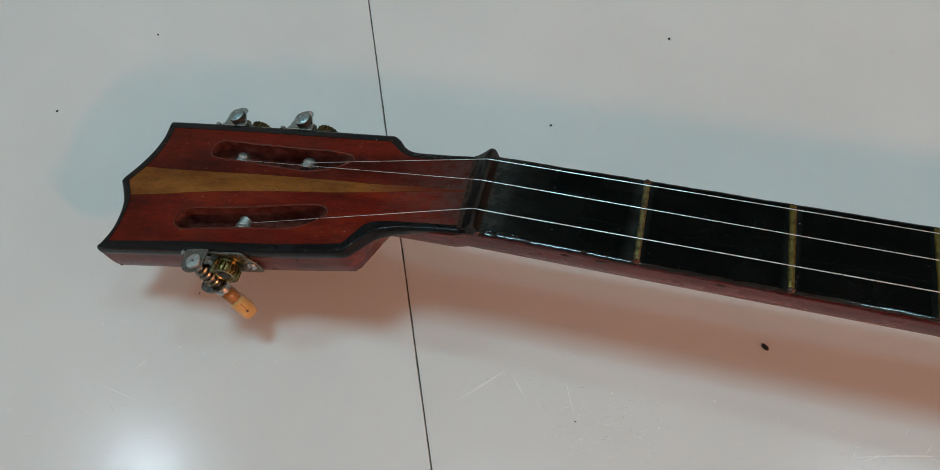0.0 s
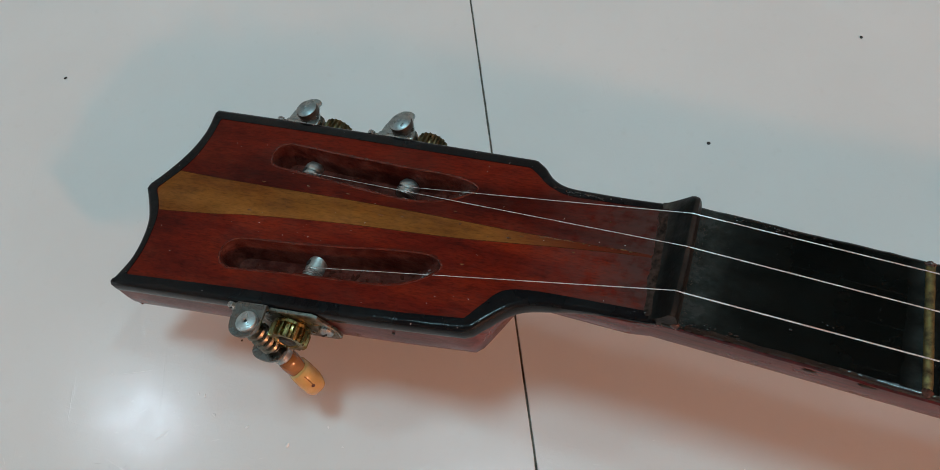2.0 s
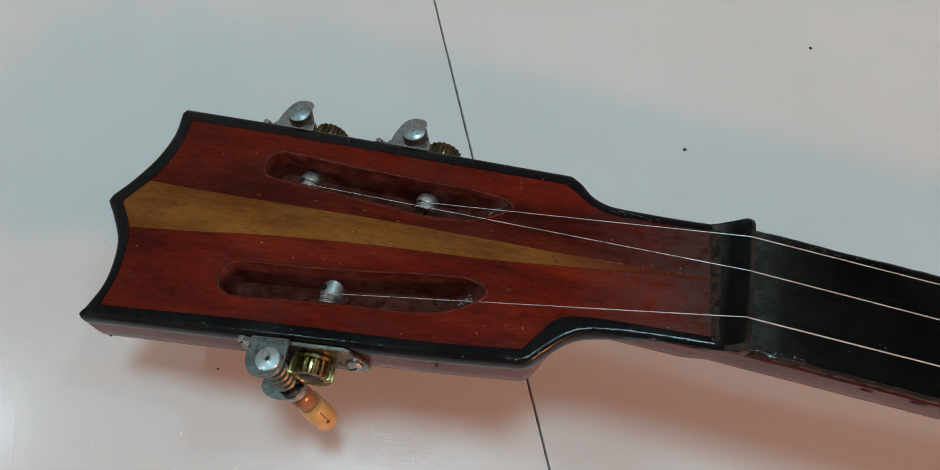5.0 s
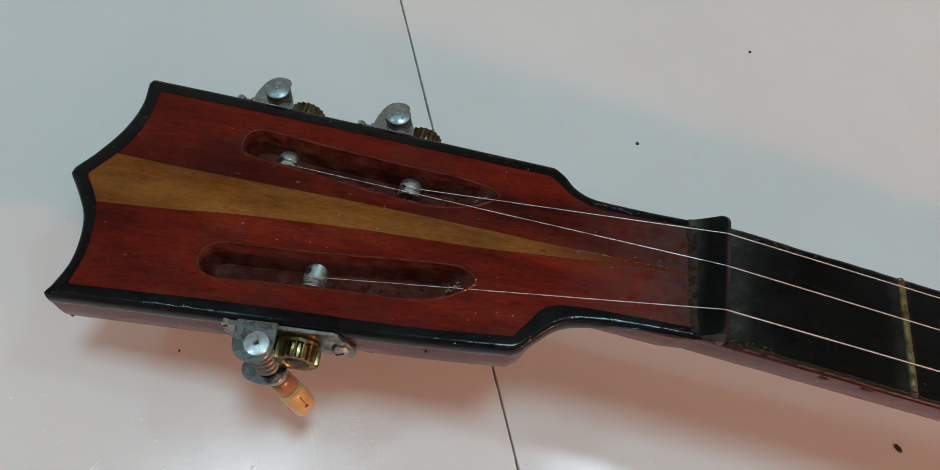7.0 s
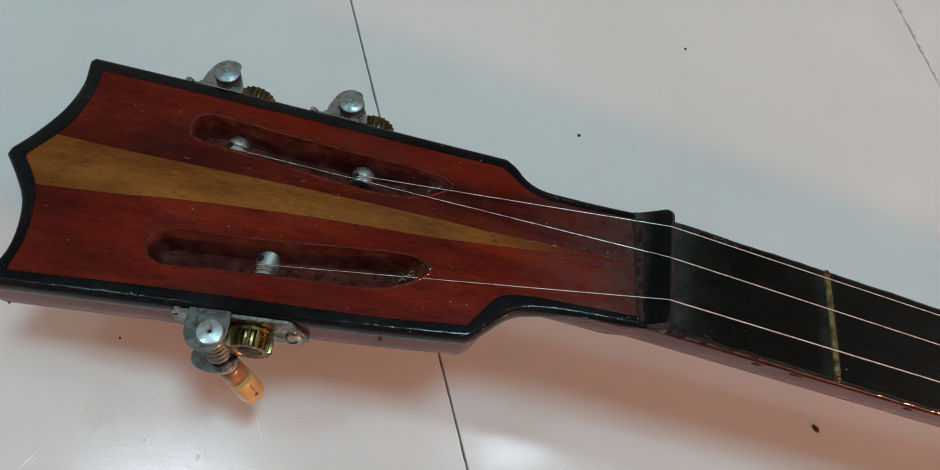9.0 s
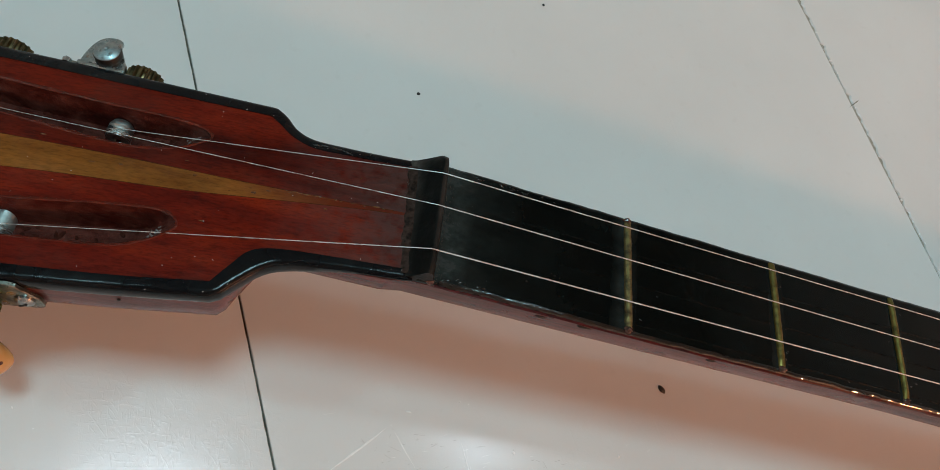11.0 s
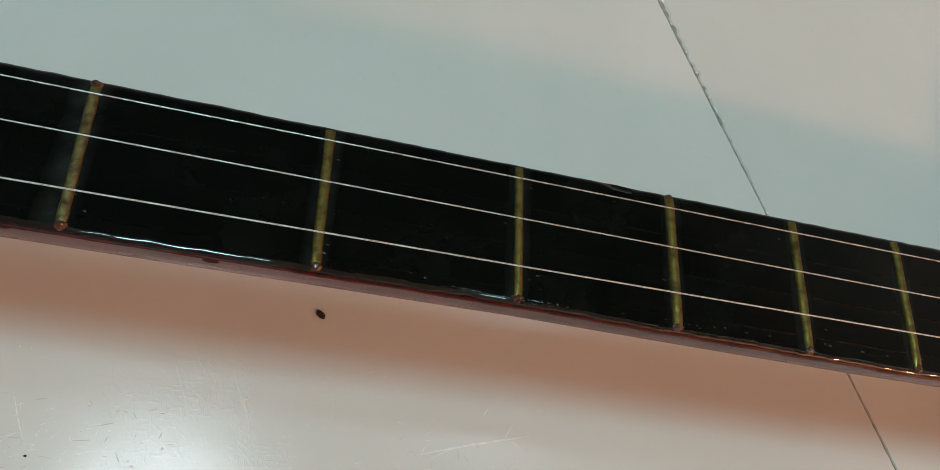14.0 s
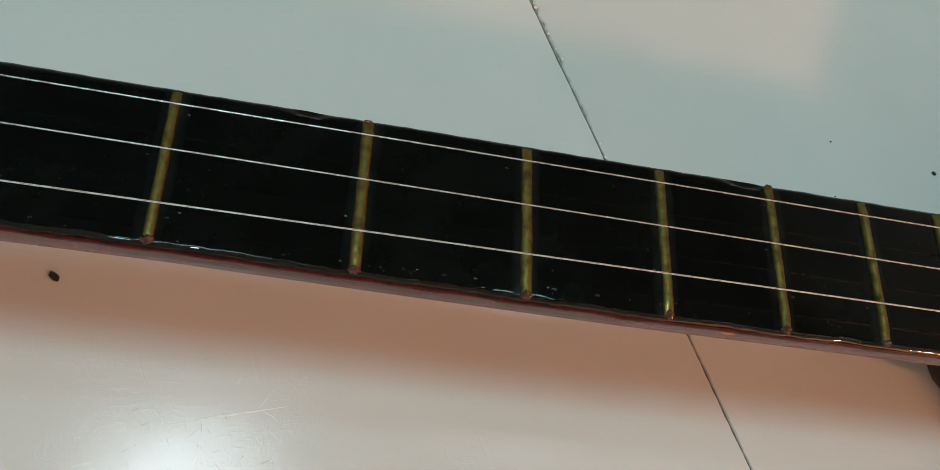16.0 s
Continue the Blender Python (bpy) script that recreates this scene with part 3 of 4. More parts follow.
def neck_ring(x):
    t = top_z(x) - 0.0016
    if x < -0.060:
        t = 0.0870 + x * 0.1986 - 0.0030
    heel = min(1.2, max(0.0, (x - 0.31) / 0.06))
    blend = min(1.0, max(0.0, (-0.062 - x) / 0.035))
    half = HALF - 0.0018 * blend + 0.0002 * rough(x, 3.1, 60)
    side, bowl = 0.0048 - 0.002 * blend, 0.0145 + 0.010 * heel * heel - 0.005 * blend
    pts = [(half - 0.001, t), (half, t - 0.0006)]
    n = 14
    low = near_half(x) + 0.0001 - 0.0008 * blend
    for i in range(n + 1):
        a = math.pi * i / n
        pts.append(((half if i < n / 2 else low) * math.copysign(abs(math.cos(a)) ** 0.8, math.cos(a)), t - side - bowl * math.sin(a) ** 0.9))
    pts += [(-low, t - 0.0006), (-low + 0.001, t)]
    return [Vector((x, y, z)) for y, z in pts]


neck = part("neck", loft([neck_ring(-0.094 + i * 0.0057) for i in range(95)]), SIDE_WOOD, lute, "red-brown lacquered rounded wooden neck")
FRETBOARD = lacquer("fretboard_lacquer", (0.0015, 0.0026, 0.0024), 0.07, 0.04,
                    [(-0.050, 0.022, 0.20), (-0.0535, 0.008, 0.55)] + [(f * MM - (0.0012 if f < 5 else 0), 0.0045 if f < 5 else 0.0032, 0.36 if f < 5 else 0.30) for f in FRETS[:9]], shine=0.11)


def board_ring(x):
    t = top_z(x)
    lo = near_half(x) + 0.00035 * rough(x, 7.7, 90) + 0.00020 * rough(x, 2.2, 300) + 0.0002
    hi = HALF + 0.0018 + 0.00018 * rough(x, 1.3, 70) + 0.00014 * rough(x, 4.1, 260)
    dent = 0.0006 * math.exp(-((x - 0.126) / 0.004) ** 2) + 0.0007 * math.exp(-((x - 0.232) / 0.005) ** 2)
    wave = 0.00014 * rough(x, 9.0, 240) + 0.00016 * rough(x, 3.0, 620) + 0.00012 * rough(x, 5.0, 1300)
    return [Vector((x, y, z)) for y, z in [(-lo + 0.0003, t - 0.0030), (-lo, t - 0.0008), (-lo + 0.0001, t - 0.0005), (-lo + 0.0004 + wave, t - 0.00020 + wave * 0.4), (-lo + 0.0008 + wave, t - 0.00005 + wave * 0.5), (-lo + 0.0013, t), (-lo + 0.0018, t), (0, t), (hi - 0.0024 - dent, t), (hi - 0.0019 - dent, t),
                                           (hi - 0.0014 - dent, t - dent), (hi - 0.0004 - dent, t - 0.0006 - dent), (hi, t - 0.0014), (hi, t - 0.0034)]]


part("fretboard", loft([board_ring(-0.0585 + i * 0.0004) for i in range(1260)]), FRETBOARD, lute, "glossy black lacquered fretboard with worn edges")

THICK_LACQUER = plain("thick_black_lacquer", (0.002, 0.002, 0.002), (0.006, 0.005, 0.005), 0.05, 300, relief=0.02)
THICK_LACQUER.node_tree.nodes["Principled BSDF"].inputs["Specular IOR Level"].default_value = 0.3
THICK_LACQUER.node_tree.nodes["Principled BSDF"].inputs["Coat Weight"].default_value = 0.9
THICK_LACQUER.node_tree.nodes["Principled BSDF"].inputs["Coat IOR"].default_value = 1.5
lip_rows = []
for i in range(1100):
    x = -0.053 + i * 0.0005
    t = top_z(x)
    lo = near_half(x) + 0.00035 * rough(x, 7.7, 90) + 0.00020 * rough(x, 2.2, 300) + 0.00024
    wave = (1.9 if x < -0.010 else 0.7 if x < 0.055 else 1.1 if x < 0.09 else 0.35) * (0.00012 * rough(x, 9.0, 240) + 0.00018 * rough(x, 3.0, 620) + 0.00014 * rough(x, 5.0, 1100))
    out = 0.00005 + 0.00009 * rough(x, 6.6, 130)
    broad = float(np.interp(x, (0.0, 0.02, 0.07, 0.10), (0.00050, 0.00040, 0.00040, 0.00016)))
    lip_rows.append([Vector((x, y, z)) for y, z in [(-lo, t - 0.0007), (-lo - out, t - 0.0005), (-lo + 0.0002 + wave, t - 0.00028 + out + wave * 0.4), (-lo + 0.0002 + broad + wave, t - 0.00028 + broad * 0.42 + out + wave * 0.5), (-lo + 0.0006 + broad, t + out * 0.6), (-lo + 0.0010 + broad, t - 0.00005), (-lo + 0.0008, t - 0.0005)]])
part("edge_lacquer", loft(lip_rows), THICK_LACQUER, lute, "lumpy lip of shiny black lacquer along the fretboard")

RED_EDGE = plain("red_lacquer", (0.022, 0.0015, 0.0015), (0.085, 0.005, 0.004), 0.42, 400, relief=0.2)
RED_EDGE.node_tree.nodes["Principled BSDF"].inputs["Specular IOR Level"].default_value = 0.15
edge_rows = []
for i in range(500):
    x = -0.054 + i * 0.001
    fat = float(np.interp(x, (-0.06, 0.00, 0.05, 0.09, 0.5), (0.00008, 0.00012, 0.00050, 0.0009, 0.0010))) * (1 + 0.5 * rough(x, 6.1, 110) + 0.3 * rough(x, 2.7, 400))
    cy, cz = -near_half(x) - 0.00042 - 0.0003 * rough(x, 7.7, 90), top_z(x) - 0.0006 - fat
    edge_rows.append([Vector((x, cy + 0.00045 * math.cos(a), cz + fat * math.sin(a))) for a in (2 * math.pi * k / 8 for k in range(8))])
part("edge_line", loft(edge_rows), RED_EDGE, lute, "thin line of red lacquer along the fretboard's edge")

NUT = lacquer("nut_lacquer", (0.0035, 0.004, 0.0038), 0.34, 0.08, [(-0.0640, 0.0034, 1.0), (-0.0640, 0.0018, 0.8), (-0.0566, 0.0012, 0.55), (-0.0548, 0.0010, 0.5)], shine=0.09, relief=0.35, ripple=420, dust=(0.082, 0.068, 0.058))


def nut_ring(y):
    e = abs(y - 0.001) / 0.0183
    lift = 0.0062 - (0.0016 if y < 0 else -0.0006) * max(0.0, e - 0.75) / 0.25 + 0.0002 * rough(y, 5, 300)
    u = max(0.0, (y - 0.0158) / 0.0030)
    lift *= 1 - 0.40 * (1 - math.sqrt(max(0.0, 1 - u * u)))
    lift += 0.0003 * u * rough(y, 3, 900)
    hollow = 0.0007 * (0.5 + 0.5 * math.cos((y + 0.004) * 480))
    left = -0.0638 - 0.0012 * (y / 0.018) + 0.0004 * rough(y, 8, 200)
    span = -0.0572 - left
    base = 0.0870 + left * 0.1986
    skew = -0.0005 * max(0.0, y) / 0.018
    return [Vector((x + (skew if x > -0.060 else 0), y, z)) for x, z in [(left + 0.0004, base - 0.0015), (left, base - 0.0002), (left + 0.18 * span, base + 0.0006), (left + 0.45 * span, 0.0757 + 0.30 * lift - hollow), (left + 0.72 * span, 0.0757 + 0.66 * lift - hollow),
                                           (left + 0.9 * span, 0.0757 + 0.93 * lift), (-0.0572, 0.0757 + lift), (-0.0560, 0.0757 + 0.94 * lift), (-0.0553, 0.0757 + 0.6 * lift), (-0.0546, 0.0752), (-0.0546, 0.0738)]]


nut = part("nut", loft([nut_ring(-0.0160 + i * 0.000692) for i in range(51)]), NUT, lute, "dusty black wedge-shaped nut")

DUST_GLUE = plain("dusty_glue", (0.03, 0.023, 0.018), (0.11, 0.085, 0.068), 0.9, 900, relief=0.3)
DUST_GLUE.node_tree.nodes["Principled BSDF"].inputs["Specular IOR Level"].default_value = 0.05


fillet = []
for i in range(76):
    y = -0.0152 + i * 0.00042
    left = -0.0638 - 0.0012 * (y / 0.018) + 0.0004 * rough(y, 8, 200)
    reach = 0.0006 * (1.1 + 0.8 * rough(y, 12, 300) + 0.6 * rough(y, 4, 900))
    rise = 0.0007 * (1 + 0.5 * rough(y, 6, 500))
    base = 0.0870 + left * 0.1986
    fillet.append([Vector((x, y, z)) for x, z in ((left - reach, base - 0.0005), (left - reach * 0.9, base - reach * 0.18 + 0.00008), (left - 0.0001, base + 0.0003), (left + 0.0007, base + 0.00035 + rise * 0.6), (left + 0.0016, base + 0.0006 + rise), (left + 0.0019, base - 0.0002))])
GLUE_FILM = plain("glue_film", (0.014, 0.009, 0.007), (0.075, 0.042, 0.033), 0.9, 620, relief=0.35)
GLUE_FILM.node_tree.nodes["Principled BSDF"].inputs["Specular IOR Level"].default_value = 0.06
part("glue_line", loft(fillet), GLUE_FILM, nut, "dusty brown line of dried glue at the nut's foot")
blob("glue", (-0.0552, -0.0158, 0.0752), (0.0012, 0.0008, 0.0012), GLUE, nut, "dried brown glue at the nut's end", 3)
random.seed(17)
grains = []
for _ in range(420):
    y = random.uniform(-0.0160, 0.0175)
    if random.random() < 0.35:
        x = -0.0641 - 0.0012 * (y / 0.018) + random.gauss(0, 0.0004)
        z = 0.0870 + x * 0.1986
    else:
        x = -0.0547 + abs(random.gauss(0, 0.0011))
        z = top_z(x)
    r = random.uniform(0.00004, 0.00013)
    grains.append(lathe([(r, -0.0001), (r * 0.8, r * 0.35), (r * 0.2, r * 0.5)], 5, pose(x, y, z, 0, 0, random.uniform(0, 180)) @ Matrix.Diagonal((random.uniform(1, 2.2), 1, 1, 1))))
tagged(part("dust_grains", merged(*grains), DUST_GLUE, nut, "grains of dust and dried glue along the nut", smooth=False), kind="stuff")

# ---- frets with their glue ----
random.seed(4)
for k, fx in enumerate(FRETS):
    x = fx * MM
    lean, wide, high = (-0.0012, -0.0013, -0.0009)[min(k, 2)], random.uniform(0.00115, 0.0014), random.uniform(0.0012, 0.0016)
    rows = []
    for i in range(15):
        u = i / 14
        y0 = -near_half(x) + 0.0012
        y = y0 + u * (0.0182 - y0)
        cx = x + lean * (u - 0.5) + 0.00012 * rough(y, k * 3.3, 300)
        end = min(1.0, 0.55 + 6 * min(u, 1 - u))
        z = top_z(x) - 0.0003
        w = wide * (1 + 0.08 * rough(y, k + 0.5, 500))
        rows.append([Vector((cx + w * math.cos(a), y, z + high * end * math.sin(a) ** 0.7)) for a in (math.pi * j / 8 for j in range(9))])
    fret = part("fret", loft(rows), FRET_BRASS if k else DUSTY_BRASS, lute, "worn brass fret bar glued across the fretboard")
    for sign, y in ((-1, -near_half(x) + 0.0010), (1, 0.0182)):
        if sign > 0 and k % 3:
            continue
        bm = bmesh.new()
        bmesh.ops.create_icosphere(bm, subdivisions=3, radius=1)
        for v in bm.verts:
            d = 1 + 0.30 * noise.noise(v.co * 1.7 + Vector((k * 5.1, sign * 3, 0)))
            v.co = Vector((x + lean * 0.5 * sign + v.co.x * d * 0.0014, y + v.co.y * d * (0.0011 if sign < 0 else 0.0010), top_z(x) - 0.0004 + v.co.z * d * 0.0014))
        part("glue", bm, GLUE, fret, "dried brown glue blob at the fret's end")

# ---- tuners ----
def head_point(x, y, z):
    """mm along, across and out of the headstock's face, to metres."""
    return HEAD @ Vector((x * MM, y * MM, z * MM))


def tuner(xr, side, y_face, y_in, zr, skew):
    """A geared tuner: roller at xr (mm along the face), on the flank at y_face; side is -1 for the near flank, 1 for the far one."""
    s = side
    near = s < 0
    unit = tagged(new("tuner"), "")
    unit.parent = lute
    unit["label"] = "nickel-plated open-gear tuning machine screwed to the headstock's flank"
    # the flank runs askew to the face's middle line
    seat = Matrix.Translation((xr * MM, y_face * MM, 0)) @ Matrix.Rotation(radians(skew), 4, "Z") @ Matrix.Translation((-xr * MM, -y_face * MM, 0))

    def at(x, y, z, m=Matrix.Identity(4)):
        return HEAD @ Matrix.Translation((x * MM, y * MM, z * MM)) @ m

    def on(x, y, z, m=Matrix.Identity(4)):
        return HEAD @ seat @ Matrix.Translation((x * MM, y * MM, z * MM)) @ m

    def on_point(x, y, z):
        return HEAD @ seat @ Vector((x * MM, y * MM, z * MM))

    along_y = Matrix.Rotation(radians(-90 * s), 4, "X")
    # roller through the slot, with a groove for the string and a cross hole
    long, groove = abs(y_face - y_in) * MM, GROOVE[s]
    barrel = long if near else 0.0054
    part("roller", lathe([(0.0011, 0.0006), (0.0014, 0.0), (0.0030, 0.0), (0.0033, 0.0004), (0.0033, groove - 0.0009), (0.0030, groove - 0.0005), (0.0028, groove), (0.0030, groove + 0.0005), (0.0033, groove + 0.0009), (0.0033, barrel - 0.0014),
                          (0.0027, barrel - 0.0003), (0.0001, barrel)], 28, at(xr, y_in, zr, along_y)), ROLLER, unit, "pale steel string roller")
    part("axle", lathe([(0.0001, 0.0008), (0.0010, 0.0008), (0.0010, long), (0.0001, long)], 12, at(xr, y_in, zr, along_y)), DARK_STEEL, unit)
    part("roller_hole", lathe([(0.0, 0.0), (0.0010, 0.0), (0.0010, 0.0004), (0.0, 0.0004)], 12,
         at(xr - 1.76, y_in + s * (3.4 if near else 1.6), zr + 2.48, Matrix.Rotation(radians(-35), 4, "Y"))), HOLE, unit)
    # base plate: wide round the gear, sloping down to the screw at one end
    yo = y_face + s * 0.1
    if near:
        shape = [(-18.4, -8.5), (-17.6, -9.8), (-13.0, -14.2), (13.6, -14.4), (14.8, -13.8), (15.3, -12.6), (15.3, -8.6), (14.8, -7.4), (12.6, -3.4), (11.9, -1.6), (10.4, -0.6), (-5.0, -0.2), (-17.4, -0.2), (-18.3, -1.0), (-18.6, -3.0)]
    else:
        shape = [(-19.8, -8.5), (-17.0, -12.0), (11.0, -12.0), (12.6, -10.6), (12.6, -5.4), (11.0, -3.8), (-17.6, -1.0), (-19.8, -2.6)]
    outline = [(xr + x, z) for x, z in shape]
    mx, mz = xr, sum(z for x, z in outline) / len(outline)
    slim = [(mx + (x - mx) * 0.985, mz + (z - mz) * 0.96) for x, z in outline]
    part("plate", loft([[on_point(x, yo, z) for x, z in outline], [on_point(x, yo + s * 0.8, z) for x, z in outline],
                        [on_point(x, yo + s * 1.05, z) for x, z in slim]]), OLD_STEEL, unit, "tarnished nickel base plate")
    for sx, sz, fat in (((-17.0, -1.2, 0.5), (11.7, -9.0, 1.0)) if near else ((-18.2, -1.2, 0.55), (9.4, -7.4, 0.8))):
        screw = part("screw", lathe([(r * fat, z * fat) for r, z in ((0.0023, -0.0016), (0.0024, 0.0005), (0.0020, 0.0011), (0.0010, 0.0015), (0.0001, 0.0016))], 18, on(xr + sx, yo + s * (1.0 if fat > 0.75 else 0.6), sz, along_y)), STEEL, unit)
        part("screw_slot", rounded_box((0.0026 * fat, 0.0006, 0.0005), 0.0001, on(xr + sx, yo + s * ((1.0 if fat > 0.75 else 0.6) + 1.5 * fat), sz, along_y @ Matrix.Rotation(0.6, 4, "Z"))), HOLE, screw)
    # gear on the roller's end: a smooth collar next to the plate, then square-cut teeth
    teeth, rings = 18, []
    tip, root, gz = (6.0, 4.9, zr - 0.4) if near else (5.2, 4.4, -9.2)
    for y, grow, cut in ((1.1, 0.90, 0), (1.5, 0.95, 0), (2.4, 0.95, 0), (2.5, 0.97, 1), (2.7, 1.0, 1), (6.2, 1.0, 1), (6.5, 0.96, 1), (6.6, 0.90, 0.4), (6.6, 0.62, 0), (6.0, 0.56, 0)):
        loop = []
        for i in range(teeth * 5):
            rr = tip * grow if i % 5 in (1, 2) or not cut else (tip - (tip - root) * cut) * grow
            q = 2 * math.pi * i / (teeth * 5)
            loop.append(on_point(xr + rr * math.cos(q) + (0.9 if near else -0.4), yo + s * y, gz + rr * math.sin(q)))
        rings.append(loop)
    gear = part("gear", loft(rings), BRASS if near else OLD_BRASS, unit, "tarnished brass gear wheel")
    part("gear_screw", lathe([(0.0027, 0), (0.0027, 0.0005), (0.0022, 0.0009), (0.0003, 0.0010)], 18, on(xr + (0.9 if near else -0.4), yo + s * 5.9, gz, along_y)), DARK_STEEL, gear)
    # two ears that carry the worm
    xw, yw = (xr - 7.0, y_face - 6.4) if near else (xr - 7.9, y_face + 4.3)
    top = 1.7 if near else 0.0
    upper = [(-6.6, -6.0), (-6.6, -2.6), (-6.4, 0.2), (-5.6, 2.4), (-4.0, 3.9), (-1.8, 4.5), (0.6, 4.2), (2.6, 3.2), (3.6, 1.4), (3.9, -1.0), (3.8, -4.4), (3.6, -6.0)] if near else \
        [(-6.8, -4.4), (-6.5, -1.2), (-5.9, 1.2), (-5.2, 3.2), (-4.2, 4.8), (-2.6, 6.0), (-0.8, 6.4), (0.8, 6.2), (1.9, 5.6), (2.2, 4.8), (2.1, 4.0), (2.6, 2.6), (3.8, 0.8), (5.0, -1.6), (5.4, -3.4), (5.2, -4.4)]
    lower = [(-4.6, -5.6), (-6.4, -2.6), (-7.2, 0.4), (-6.6, 2.8), (-4.4, 4.3), (-1.0, 4.8), (1.8, 4.5), (3.8, 3.4), (4.6, 0.6), (4.4, -2.6), (4.0, -5.6)]
    for lobe, z, thick, bright in ((upper, top - 0.6, 1.0, not near), (lower, -15.2, 1.2, False)):
        chain = spline([(x, y, 0) for x, y in lobe], 3)
        chain = [(xw + p.x, yw + s * p.y) for p in chain]
        cx, cy = sum(p[0] for p in chain) / len(chain), sum(p[1] for p in chain) / len(chain)
        slim = [(cx + (x - cx) * 0.96, cy + (y - cy) * 0.96) for x, y in chain]
        part("ear", loft([[on_point(x, y, z + h * thick / 2) for x, y in ring_] for h, ring_ in ((-1, slim), (-0.6, chain), (0.6, chain), (1, slim))]), BRIGHT_STEEL if bright else LUG_STEEL, unit, "bent lug of the bracket")
    # the bend where the upper lug turns down into the plate
    fold_at, fold_wide = (yo + s * 0.6, 10.4) if near else (yo + s * 0.7, 12.2)
    part("fold", rounded_box((fold_wide * MM, 0.0013, 0.0042), 0.0005, on(xw - 1.4, fold_at, top - 2.2)), LUG_STEEL if near else BRIGHT_STEEL, unit)
    # flat riveted cap on the worm's end, with a punched dimple
    size = 0.0032 if near else 0.0037
    high = 0.0012 if near else 0.0024
    if near:
        cap = [(0.0001, -0.0006), (size, -0.0006), (size, high - 0.0002), (size * 0.95, high), (size * 0.5, high + 0.0002), (0.0007, high + 0.0003), (0.0005, high - 0.0001), (0.0001, high - 0.0002)]
    else:
        cap = [(0.0001, high - 0.0004), (size * 0.97, high - 0.0004), (size * 0.97, high - 0.0001), (size * 0.90, high + 0.0001), (size * 0.50, high + 0.0004), (size * 0.20, high + 0.0006), (size * 0.13, high + 0.0003), (0.0001, high + 0.0002)]
        # the cap's dark side: shade put into the colour of a separate ring
        part("cap_side", lathe([(0.0001, -0.0006), (size * 0.96, -0.0006), (size, -0.0002), (size, high - 0.0005), (size * 0.96, high - 0.0002), (0.0001, high - 0.0002)], 32, on(xw, yw, top)), DARK_STEEL, unit, "side of the worm's cap, coloured dark for shade")
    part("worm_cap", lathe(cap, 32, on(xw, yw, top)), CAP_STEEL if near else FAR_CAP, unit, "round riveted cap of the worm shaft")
    if near:
        part("worm_dimple", lathe([(0.0001, 0), (0.00045, 0.0), (0.00045, 0.00015), (0.0001, 0.00015)], 12, on(xw, yw, top + high / MM - 0.16)), HOLE, unit)
    # worm: a helical thread round a shaft
    pitch, turns, core = 0.0029, 4, 0.0021
    rows = []
    for i in range(turns * 14 + 1):
        q = 2 * math.pi * i / 14
        h = -0.0146 + pitch * i / 14
        out = Vector((math.cos(q), math.sin(q), 0))
        m = on(xw, yw, 0)
        rows.append([m @ (out * r + Vector((0, 0, h + dz))) for r, dz in ((core * 0.8, -0.0011), (0.0030, -0.0007), (0.0034, 0.0), (0.0030, 0.0007), (core * 0.8, 0.0011))])
    part("worm", merged(loft(rows), lathe([(0.0001, -0.0150), (core, -0.0150), (core, (top - 0.5) * MM), (0.0001, (top - 0.5) * MM)], 16, on(xw, yw, 0))), OLD_STEEL, unit, "spiral-cut steel worm screw")
    # shaft collar and button
    knob = on(xw, yw, -15.6, Matrix.Rotation(radians(KNOB_X), 4, "Y") @ Matrix.Rotation(radians(KNOB_Y * s), 4, "X") @ Matrix.Rotation(radians(KNOB_Z * s), 4, "Z"))
    part("shaft", lathe([(0.0001, 0.001), (0.0024, 0.001), (0.0024, -0.0010), (0.0030, -0.0014), (0.0032, -0.0030), (0.0031, -0.0044), (0.0026, -0.0050), (0.0001, -0.0050)], 20, knob), STEEL, unit, "polished steel collar")

    def squared(a, b, z, n=28):
        return [knob @ Vector((a * MM * math.copysign(abs(math.cos(q)) ** 0.7, math.cos(q)), b * MM * math.copysign(abs(math.sin(q)) ** 0.7, math.sin(q)), z * MM)) for q in (2 * math.pi * i / n for i in range(n))]

    button = part("button", loft([squared(a, b, z) for z, a, b in ((-10.2, 3.4, 2.8), (-10.5, 4.3, 3.2), (-11.2, 4.8, 3.5), (-14.4, 5.2, 3.6), (-17.4, 5.2, 3.6), (-18.9, 4.9, 3.4), (-20.0, 4.3, 3.0), (-20.6, 3.3, 2.3), (-20.8, 1.8, 1.2))]), AMBER, unit, "amber-coloured plastic tuning button")
    part("button_neck", loft([squared(a, b, z) for z, a, b in ((-4.6, 2.7, 2.7), (-5.2, 3.2, 3.1), (-7.6, 3.5, 3.2), (-9.6, 3.4, 3.0), (-10.8, 3.3, 2.8), (-11.6, 3.4, 2.8))]), DEEP_AMBER, button, "darker translucent amber neck of the button")
    part("button_hole", lathe([(0.0001, 0), (0.0006, 0.0), (0.0006, -0.0006), (0.0001, -0.0006)], 14, knob @ Matrix.Translation((0.0052, 0.0002, -0.0160)) @ Matrix.Rotation(radians(90), 4, "Y")), GLUE, button)
    part("seam", rounded_box((0.0004, 0.0004, 0.0040), 0.00015, knob @ Matrix.Translation((0.0050, 0.0004, -0.0135))), DEEP_AMBER, button)
    return unit


